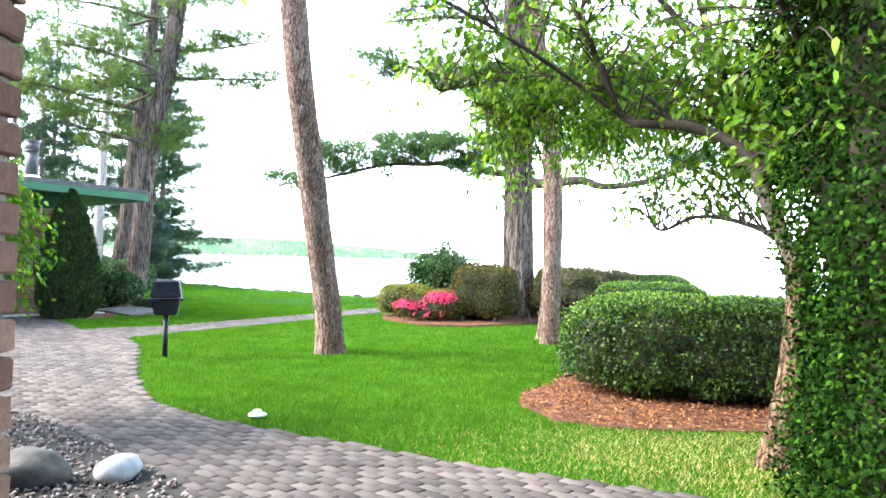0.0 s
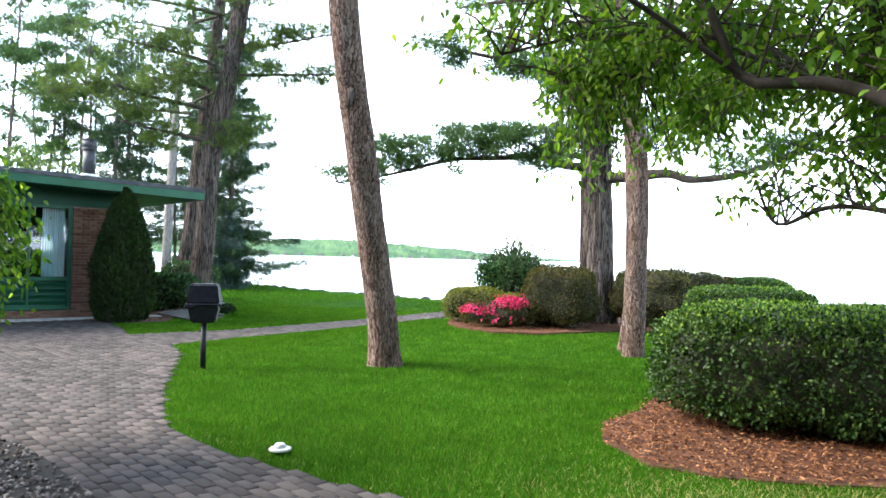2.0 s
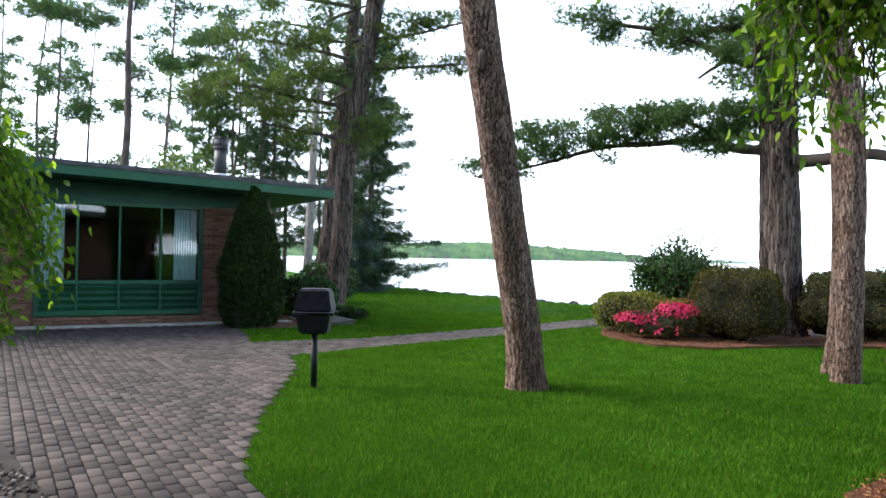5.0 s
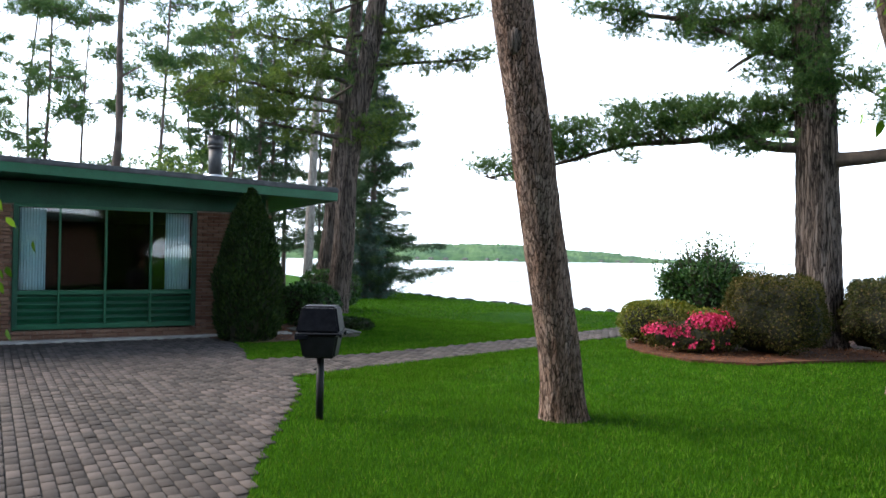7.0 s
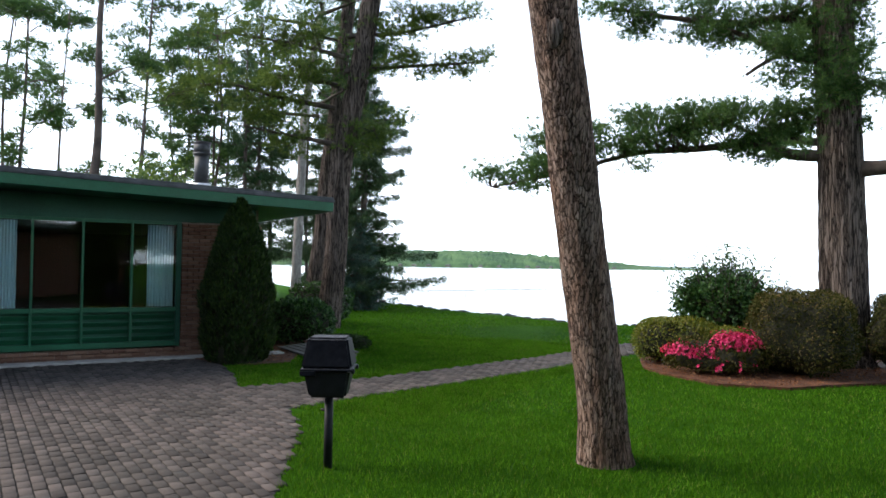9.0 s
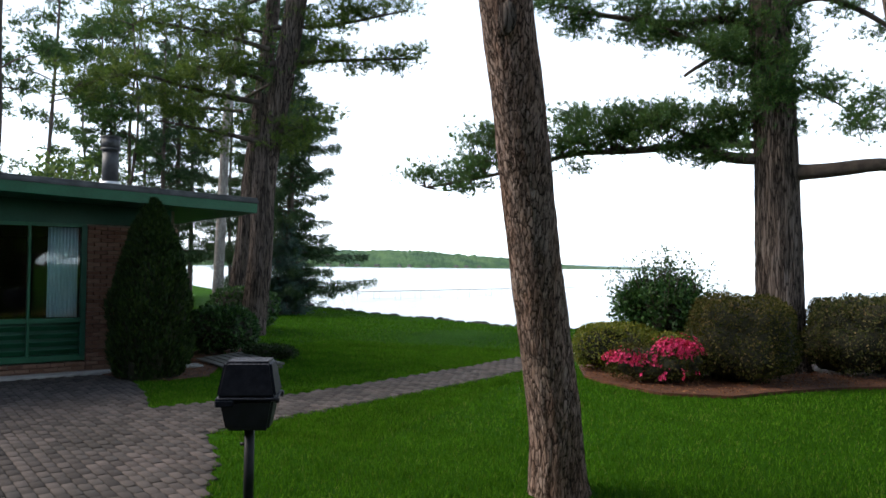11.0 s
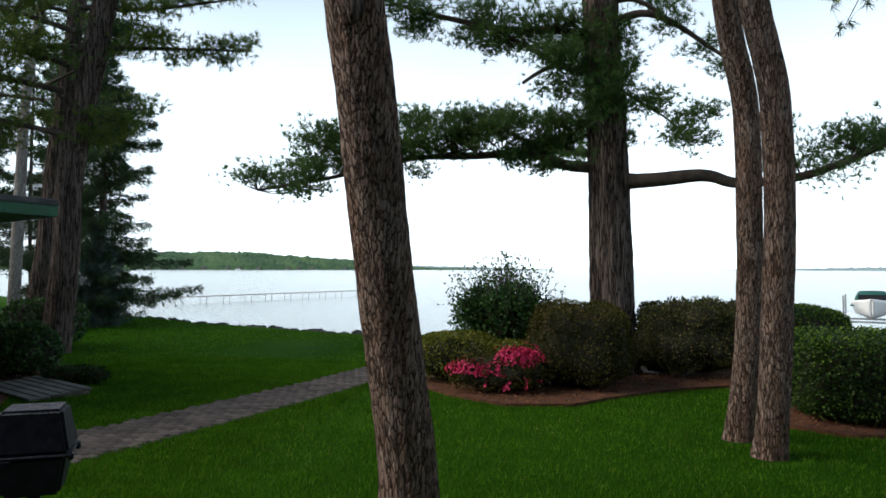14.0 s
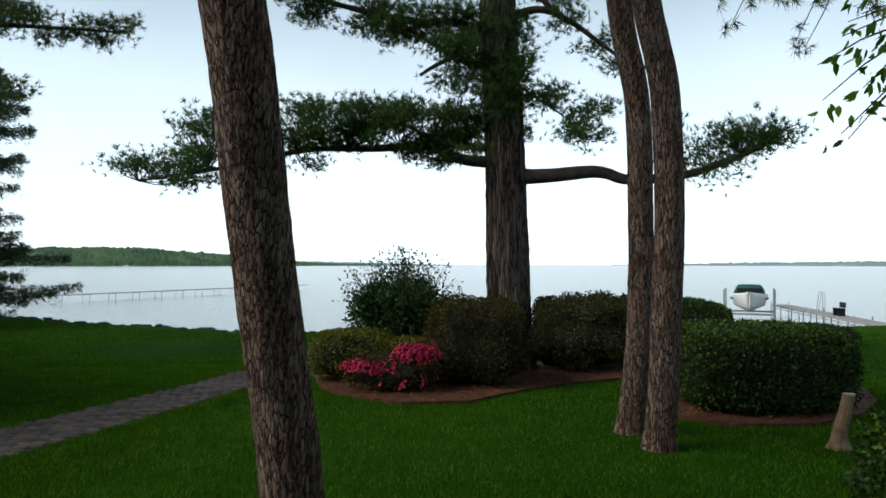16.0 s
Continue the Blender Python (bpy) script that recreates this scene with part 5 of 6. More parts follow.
def build_shrubs():
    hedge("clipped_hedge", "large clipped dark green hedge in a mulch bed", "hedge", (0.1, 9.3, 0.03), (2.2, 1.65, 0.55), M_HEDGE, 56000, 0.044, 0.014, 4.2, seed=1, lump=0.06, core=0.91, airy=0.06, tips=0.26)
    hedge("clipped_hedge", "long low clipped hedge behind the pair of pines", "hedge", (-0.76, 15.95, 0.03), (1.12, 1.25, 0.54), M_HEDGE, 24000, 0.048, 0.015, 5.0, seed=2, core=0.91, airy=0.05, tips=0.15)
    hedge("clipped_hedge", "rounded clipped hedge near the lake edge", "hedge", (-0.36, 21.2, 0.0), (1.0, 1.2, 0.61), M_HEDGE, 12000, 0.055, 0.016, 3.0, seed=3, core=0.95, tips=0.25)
    hedge("clipped_hedge", "low clipped hedge near the lake edge", "hedge", (3.2, 24.5, 0.0), (1.6, 1.0, 0.22), M_HEDGE, 6000, 0.06, 0.018, 4.0, seed=4, core=0.95)
    hedge("rhododendron_shrub", "rounded olive-brown clipped shrub beside the azalea", "shrub", (-4.63, 17.45, 0.03), (0.82, 0.8, 0.69), M_RHODO, 13000, 0.048, 0.013, 3.2, seed=5, lump=0.14, core=0.9)
    hedge("rhododendron_shrub", "broad bronze-green shrub under the white pine", "shrub", (-2.7, 19.2, 0.03), (1.0, 0.9, 0.68), M_PURPLE, 13000, 0.05, 0.014, 2.5, seed=6, lump=0.22, core=0.9)
    hedge("rhododendron_shrub", "dark bronze shrub behind the white pine", "shrub", (-1.7, 20.6, 0.03), (1.0, 0.9, 0.66), M_PURPLE, 6000, 0.06, 0.018, 2.5, seed=16, lump=0.2, core=0.9)
    hedge("low_shrub", "low yellow-green spreading shrub", "shrub", (-6.65, 17.75, 0.03), (0.78, 0.75, 0.42), M_YELLOW, 7000, 0.05, 0.015, 2.6, seed=7, lump=0.12, core=0.88)
    hedge("low_shrub", "low yellow-green spreading shrub", "shrub", (-5.7, 17.5, 0.03), (0.7, 0.5, 0.36), M_YELLOW, 4500, 0.05, 0.015, 2.6, seed=9, lump=0.12, core=0.88)
    hedge("upright_shrub", "airy upright dark-leaved shrub", "shrub", (-5.98, 18.5, 0.03), (0.95, 0.8, 0.85), M_DARKLEAF, 6500, 0.085, 0.028, 2.2, seed=8, lump=0.22, core=0.6, airy=0.3)
    # airy shoots on the upright shrub
    t = empty("shrub_shoots", "loose leafy shoots of the upright shrub", "shrub", (-5.98, 18.5, 0.03))
    S, SL = Soup(), Soup()
    for k in range(170):
        a = RNG.uniform(0, 6.28)
        r = RNG.uniform(0.1, 1.12)
        tip = np.array((math.cos(a) * r, math.sin(a) * r, 2.08 - 0.38 * r * r + RNG.uniform(-0.5, 0.1)))
        pts = spline([(0, 0, 0), tip * (0.45, 0.45, 0.6), tip], 8)
        tube(S, pts, np.linspace(0.012, 0.003, 8), 4)
        C = pts[RNG.integers(4, 8, 22)] + RNG.normal(size=(22, 3)) * 0.07
        leaves(SL, C, RNG.normal(size=(22, 3)) + (0, 0, 0.2), RNG.normal(size=(22, 3)) + (0, 0, 1), 0.065, 0.019)
    S.ob("stem", M_BARK_SM, t)
    SL.ob("foliage", M_DARKLEAF, t)
    # azalea: dark low foliage with a pink blossom cap
    az = hedge("azalea_bush", "low azalea bush covered in bright pink blossom", "flowering shrub", (-5.85, 16.6, 0.03), (0.8, 0.5, 0.31), M_RHODO, 3600, 0.04, 0.012, 2.2, seed=10, lump=0.25, core=0.75)
    S = Soup()
    for cx, cy, cz, rx, rz, n in ((-0.5, -0.16, 0.38, 0.40, 0.18, 260), (0.25, -0.05, 0.52, 0.34, 0.24, 330), (0.52, 0.05, 0.54, 0.24, 0.22, 150), (-0.05, -0.2, 0.38, 0.30, 0.15, 100), (0.1, -0.45, 0.22, 0.62, 0.12, 26)):
        a = RNG.uniform(0, 6.28, n)
        e = np.arccos(RNG.uniform(-0.1, 1, n))
        d = np.stack([np.cos(a) * np.sin(e), np.sin(a) * np.sin(e), np.cos(e)], 1)
        F = np.array((cx * 0.9, cy, cz * 0.92)) + d * (rx * 0.86, rx * 0.8, rz * 0.86) * RNG.uniform(0.72, 1.15, (n, 1)) + RNG.normal(size=(n, 3)) * 0.03
        for f, dd in zip(F, d):
            b = norm(np.cross(dd, (0.3, 0.5, 0.8)))
            c = np.cross(dd, b)
            th = np.arange(5) * 2 * np.pi / 5 + RNG.uniform(0, 6)
            P = np.cos(th)[:, None] * b + np.sin(th)[:, None] * c
            leaves(S, np.tile(f, (5, 1)), P + dd * 0.45, np.tile(dd, (5, 1)), 0.036, 0.015, 0.1)
    S.ob("blossom", M_PINK, az, "bright pink open flowers")
    # cone-shaped cedar at the house corner
    t = empty("cedar_shrub", "tall cone-shaped dark green cedar at the house corner", "cedar", (-13.3, 13.45, 0.0))
    n = 20000
    z = 2.78 * RNG.random(n) ** 1.05
    f = z / 2.78
    prof = np.where(f < 0.15, 0.50 + 0.75 * f, 0.61 * (1 - (np.maximum(f - 0.15, 0) / 0.87) ** 2.5))
    a = RNG.uniform(0, 2 * np.pi, n)
    wob = np.array([noise.noise(Vector((math.cos(q) * 2.0, math.sin(q) * 2.0, w * 2.2))) for q, w in zip(a, z)])
    rad = np.maximum(prof, 0.04) * (1 + 0.16 * wob) - RNG.uniform(0, 0.09, n) * (1 - f)
    C = np.stack([np.cos(a) * rad, np.sin(a) * rad, z + 0.04], 1)
    nr = np.stack([np.cos(a), np.sin(a), 0.25 + 0 * a], 1)
    S = Soup()
    leaves(S, C, nr * 0.35 + (0, 0, 0.9) + RNG.normal(size=(n, 3)) * 0.35, nr + RNG.normal(size=(n, 3)) * 0.8, RNG.uniform(0.06, 0.11, n), RNG.uniform(0.012, 0.02, n))
    S.ob("foliage", M_THUJA, t)
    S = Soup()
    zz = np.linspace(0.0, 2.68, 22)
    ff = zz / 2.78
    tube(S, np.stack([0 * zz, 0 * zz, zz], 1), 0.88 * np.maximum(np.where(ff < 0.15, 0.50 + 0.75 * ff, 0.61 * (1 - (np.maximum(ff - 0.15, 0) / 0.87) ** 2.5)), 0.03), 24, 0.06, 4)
    S.ob("shade_core", M_CORE, t, "", True)
    # shrubs by the slab
    hedge("low_shrub", "dark leafy shrub beside the cedar", "shrub", (-14.5, 16.5, 0.03), (0.75, 0.7, 0.46), M_DARKLEAF, 4200, 0.09, 0.026, 2.5, seed=12, lump=0.16, core=0.85)
    hedge("low_shrub", "low spreading juniper by the stone slab", "shrub", (-12.95, 16.1, 0.03), (0.55, 0.3, 0.13), M_THUJA, 2200, 0.06, 0.012, 2.5, seed=13, lump=0.12, core=0.85)
    hedge("low_shrub", "dark leafy shrub under the pines", "shrub", (-17.2, 20.6, 0.0), (0.9, 0.8, 0.6), M_DARKLEAF, 2600, 0.09, 0.026, 2.5, seed=14, lump=0.16, core=0.85)
    # weeping shrub in the gravel bed
    t = empty("weeping_shrub", "small weeping tree with fresh green leaves in the gravel bed", "shrub", (-7.0, 4.3, 0.03))
    S, SL = Soup(), Soup()
    tube(S, spline([(0, 0, -0.03), (0.05, 0.02, 0.7), (0.0, 0.0, 1.5), (0.05, 0.05, 2.0)], 14), np.linspace(0.05, 0.02, 14), 8, 0.06, 2)
    for k in range(330):
        a = RNG.uniform(0, 6.28)
        r = RNG.uniform(0.25, 0.92)
        zt = 2.45 - 0.35 * r + RNG.uniform(-0.15, 0.12)
        pts = spline([(0.03, 0.03, 1.7), (math.cos(a) * r * 0.55, math.sin(a) * r * 0.55, zt), (math.cos(a) * r, math.sin(a) * r, zt - RNG.uniform(0.3, 1.15))], 10)
        tube(S, pts, np.linspace(0.009, 0.003, 10), 4)
        n = 78
        C = pts[RNG.integers(3, 10, n)] + RNG.normal(size=(n, 3)) * 0.07
        oval_leaves(SL, C, RNG.normal(size=(n, 3)) * 0.5 + (0.3 * math.cos(a), 0.3 * math.sin(a), -0.7), RNG.normal(size=(n, 3)) + (0, 0, 0.8), 0.064, 0.014)
    S.ob("stem", M_BARK_SM, t)
    SL.ob("foliage", M_MAPLE, t)
    # tall leafy shrub next to the walk's start
    t = empty("tall_shrub", "tall dense leafy shrub beside the start of the walk", "shrub", (0.52, 4.65, 0.0))
    S, SL = Soup(), Soup()
    for k in range(11):
        a = k * 2.4
        tube(S, spline([(0.1 * math.cos(a), 0.1 * math.sin(a), -0.03), (0.3 * math.cos(a), 0.3 * math.sin(a), 1.5), (0.5 * math.cos(a + 0.4), 0.5 * math.sin(a + 0.4), 3.3)], 12), np.linspace(0.035, 0.012, 12), 7, 0.05, k)
    n = 88000
    a, z = RNG.uniform(0, 2 * np.pi, n), RNG.uniform(0.02, 5.6, n)
    lump = np.array([noise.noise(Vector((math.cos(q) * 1.6, math.sin(q) * 1.6, w * 1.4))) + 0.5 * noise.noise(Vector((math.cos(q) * 5, math.sin(q) * 5, w * 4))) for q, w in zip(a, z)])
    rad = (0.86 + 0.22 * lump + 0.22 * np.clip(z - 1.6, 0, 1.6)) * np.sqrt(RNG.uniform(0.3, 1.0, n))
    C = np.stack([np.cos(a) * rad, np.sin(a) * rad, z], 1)
    nr = np.stack([np.cos(a), np.sin(a), 0 * a], 1)
    oval_leaves(SL, C, RNG.normal(size=(n, 3)) * 0.6 + nr * 0.4 + (0, 0, -0.25), nr + RNG.normal(size=(n, 3)) * 0.6 + (0, 0, 0.5), RNG.uniform(0.032, 0.058, n), RNG.uniform(0.009, 0.015, n))
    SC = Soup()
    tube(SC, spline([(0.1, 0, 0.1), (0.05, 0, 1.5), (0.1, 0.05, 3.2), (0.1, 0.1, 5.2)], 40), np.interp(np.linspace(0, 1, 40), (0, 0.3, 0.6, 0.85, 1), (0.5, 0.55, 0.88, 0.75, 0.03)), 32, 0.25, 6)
    SC.ob('shade_core', M_CORE, t, '', True)
    S.ob("stem", M_BARK_SM, t)
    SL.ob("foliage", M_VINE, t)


build_leaning_pine()
build_twin_pines()
build_white_pine()
build_shore_pines()
build_background()
build_ornamental()
build_shrubs()

# ---- loose things on the lawn ----
def frustum(w0, d0, w1, d1, h, z, dx=0.0):
    """A tapered box, for the grill's pan and hood."""
    bm = bmesh.new()
    lo = [bm.verts.new((sx * w0 / 2, sy * d0 / 2, z)) for sx, sy in ((-1, -1), (1, -1), (1, 1), (-1, 1))]
    hi = [bm.verts.new((sx * w1 / 2 + dx, sy * d1 / 2, z + h)) for sx, sy in ((-1, -1), (1, -1), (1, 1), (-1, 1))]
    bm.faces.new(lo[::-1])
    bm.faces.new(hi)
    for i in range(4):
        bm.faces.new((lo[i], lo[(i + 1) % 4], hi[(i + 1) % 4], hi[i]))
    bmesh.ops.bevel(bm, geom=list(bm.edges), offset=0.02, segments=3, affect="EDGES")
    return bm


def build_grill():
    g = empty("post_grill", "black hooded gas grill on a single post in the lawn", "grill", (-7.82, 8.95, 0))
    g.rotation_euler.z = radians(29)
    g.scale = (0.93, 0.93, 1.0)
    bm = bmesh.new()
    bmesh.ops.create_cone(bm, cap_ends=True, segments=24, radius1=0.04, radius2=0.04, depth=0.70, matrix=Matrix.Translation((0, 0, 0.29)))
    bmesh.ops.create_cone(bm, cap_ends=True, segments=20, radius1=0.012, radius2=0.012, depth=0.05, matrix=Matrix.Translation((-0.045, 0, 0.50)) @ Matrix.Rotation(radians(90), 4, "Y"))
    part("post", bm, M_BLACK, g, "", True)
    part("pan", frustum(0.33, 0.26, 0.42, 0.37, 0.235, 0.62), M_BLACK, g, "black cast pan")
    part("rim", box((0.47, 0.42, 0.018), (0, 0, 0.862), 0.006), M_LID, g, "worn lower lip of the hood")
    # the lip drops lower on one side of the front
    part("skirt", box((0.14, 0.422, 0.05), (-0.166, 0, 0.832), 0.008), M_LID, g)
    for sy in (-0.15, 0.15):
        part("hinge", box((0.03, 0.05, 0.04), (0.235, sy, 0.85), 0.006), M_BLACK, g)
    part("hood", frustum(0.46, 0.41, 0.36, 0.30, 0.255, 0.872), M_LID, g, "dusty black hood")


def blob(name, label, category, at_, size, material, seed, amp=0.25, sub=3, parent=None):
    bm = bmesh.new()
    bmesh.ops.create_icosphere(bm, subdivisions=sub, radius=1)
    for v in bm.verts:
        k = 1 + amp * noise.noise(v.co * 1.3 + Vector((seed, 0, 0))) + amp * 0.3 * noise.noise(v.co * 4 + Vector((0, seed, 0)))
        v.co = Vector((v.co.x * size[0], v.co.y * size[1], v.co.z * size[2])) * k
    o = part(name, bm, material, parent, "", True)
    o.location = at_
    o.rotation_euler.z = seed * 1.7
    return tagged(o, label, category)


def build_small():
    # white lawn fitting
    c = empty("lawn_light", "low round white fitting at the lawn edge", "lawn fitting", (-4.7, 5.78, 0.03))
    for nm, r0, r1, z0, z1 in (("base", 0.088, 0.084, 0.0, 0.02), ("cap", 0.048, 0.04, 0.02, 0.052)):
        bm = bmesh.new()
        bmesh.ops.create_cone(bm, cap_ends=True, segments=28, radius1=r0, radius2=r1, depth=z1 - z0, matrix=Matrix.Translation((0, 0, (z0 + z1) / 2)))
        bmesh.ops.bevel(bm, geom=[e for e in bm.edges if abs(e.calc_face_angle(0)) > 0.5], offset=0.006, segments=2, affect="EDGES")
        part(nm, bm, M_WHITE, c)
    blob("boulder", "smooth pale grey boulder in the gravel", "rock", (-4.63, 3.72, 0.10), (0.20, 0.13, 0.09), M_ROCK, 1.0, 0.15)
    blob("boulder", "rounded dark boulder in the gravel", "rock", (-5.1, 3.45, 0.12), (0.26, 0.2, 0.15), M_ROCK_D, 2.0, 0.2)
    # gravel
    n = 16000
    x, y = RNG.uniform(-8.6, -2.5, n), RNG.uniform(0.0, 5.3, n)
    ok = inside(GRAVEL, x, y)
    x, y = x[ok], y[ok]
    n = len(x)
    s = RNG.uniform(0.009, 0.026, (n, 1, 1))
    base = np.array([(1, 0, 0), (0, 1, 0), (-1, 0, 0), (0, -1, 0), (0, 0, 0.7), (0, 0, -0.5)])
    V = (base[None] + RNG.normal(size=(n, 6, 3)) * 0.18) * s + np.stack([x, y, 0.036 + 0.012 * RNG.random(n)], 1)[:, None]
    F = np.array([(0, 1, 4), (1, 2, 4), (2, 3, 4), (3, 0, 4), (1, 0, 5), (2, 1, 5), (3, 2, 5), (0, 3, 5)])
    S = Soup().add(V.reshape(-1, 3), (F[None] + 6 * np.arange(n)[:, None, None]).reshape(-1, 3))
    tagged(S.ob("gravel", M_GRAVEL), "mixed grey and rose gravel beside the walk", "gravel", kind="stuff")
    # leaning stump post
    t = empty("tree_stump", "pale weathered sawn stump leaning on the lawn", "tree stump", (-0.74, 13.45, 0))
    S = Soup()
    pts = spline([(0, 0, -0.04), (0.02, 0, 0.2), (0.07, -0.01, 0.38), (0.11, -0.02, 0.58)], 26)
    h = pts[:, 2]
    tube(S, pts, 0.061 + 0.065 * np.exp(-np.clip(h, 0, 1) / 0.08), 28, 0.22, 9)
    S.ob("stump_body", M_STUMP, t, "", True)
    bm = bmesh.new()
    bmesh.ops.create_cone(bm, cap_ends=True, segments=24, radius1=0.061, radius2=0.057, depth=0.012, matrix=Matrix.Translation((0.112, -0.02, 0.584)))
    part("cut_face", bm, M_CONC, t, "pale sawn end")
    # plank slab by the cedar
    sl = empty("plank_ramp", "flat grey weathered plank platform by the shrubs", "plank platform", (-13.0, 15.25, 0.02))
    sl.rotation_euler.z = radians(-29)
    for k in range(6):
        part("plank", box((1.9, 0.145, 0.035), (0, -0.38 + k * 0.152, 0.06 + 0.012 * (k - 3)), 0.005), M_PLANK, sl)
    part("bearer", box((0.06, 0.9, 0.06), (-0.85, 0, 0.01), 0.004), M_PLANK, sl)
    part("bearer", box((0.06, 0.9, 0.06), (0.85, 0, 0.01), 0.004), M_PLANK, sl)
    # shore rocks along the lawn's edge
    rr = random.Random(4)
    for k in range(120):
        x = -26 + 17.5 * k / 120 + rr.uniform(-0.1, 0.1)
        s = rr.uniform(0.07, 0.17)
        blob("shore_rock", "dark angular rock in the shore revetment", "rock", (x, float(shore_y(x)) + rr.uniform(-0.15, 0.5), -0.06 + rr.uniform(-0.1, 0.06)), (s * 1.5, s, s * 0.62), M_ROCK_D, k + 0.5, 0.35, 2)


def build_pillar():
    """Brick pillar of the passage where the walk begins."""
    p = empty("brick_pillar", "red-brown brick pillar at the start of the walk", "pillar")
    m = Matrix.Translation((-2.47, 0.53, 0)) @ Matrix.Rotation(radians(14), 4, "Z")
    p.matrix_world = m
    part("core", box((0.56, 0.56, 3.06), (-0.30, -0.30, 1.53), 0), M_MORTAR, p, "recessed mortar core")
    brick_run(p, -0.6, 0.0, 0.0, 3.06, -0.6, 0.1, 0.2, 0.056, 0.012)
    brick_run(p, -0.6, 0.0, 0.0, 3.06, -0.1, 0.1, 0.2, 0.056, 0.012)
    turn = Matrix.Rotation(radians(90), 4, "Z")
    brick_run(p, -0.5, -0.1, 0.0, 3.06, 0.0, 0.1, 0.2, 0.056, 0.012, turn=turn)
    brick_run(p, -0.5, -0.1, 0.0, 3.06, 0.5, 0.1, 0.2, 0.056, 0.012, turn=turn)


# ---- far side of the lake ----
def ridge(name, label, pts, depth, material, n=420, rows=12, bumps=2.2):
    """A wooded shore: plan line with crest heights, given a rounded bumpy back."""
    P = np.asarray(pts, float)
    s = np.linspace(0, len(P) - 1, n)
    line = np.stack([np.interp(s, np.arange(len(P)), P[:, k]) for k in range(3)], 1)
    away = norm(line[:, :2])
    V = []
    for i in range(rows):
        f = i / (rows - 1)
        g = math.sin(min(1, f * 1.15) * math.pi / 2) ** 0.7
        for k in range(n):
            q = line[k]
            b = bumps * (noise.noise(Vector((q[0] * 0.05, q[1] * 0.05, f * 7))) + 1.2 * noise.noise(Vector((q[0] * 0.19, q[1] * 0.19, f * 23)))) * min(1, q[2] / 12) * (0.3 + f)
            V.append((q[0] + away[k, 0] * depth * f, q[1] + away[k, 1] * depth * f, WATER_Z - 0.3 + max(q[2] * g + b * 1.3, 0.15 if i else 0)))
    i, j = np.meshgrid(np.arange(rows - 1), np.arange(n - 1), indexing="ij")
    q = np.stack([i * n + j, i * n + j + 1, (i + 1) * n + j + 1, (i + 1) * n + j], -1).reshape(-1, 4)
    tagged(Soup().add(V, None, q).ob(name, material), label, "far shore", kind="structure")


def polar(bearing, dist):
    """Plan point at a compass-like bearing (degrees to the left of +y) from the garden."""
    return -3.5 - math.sin(radians(bearing)) * dist, 4 + math.cos(radians(bearing)) * dist


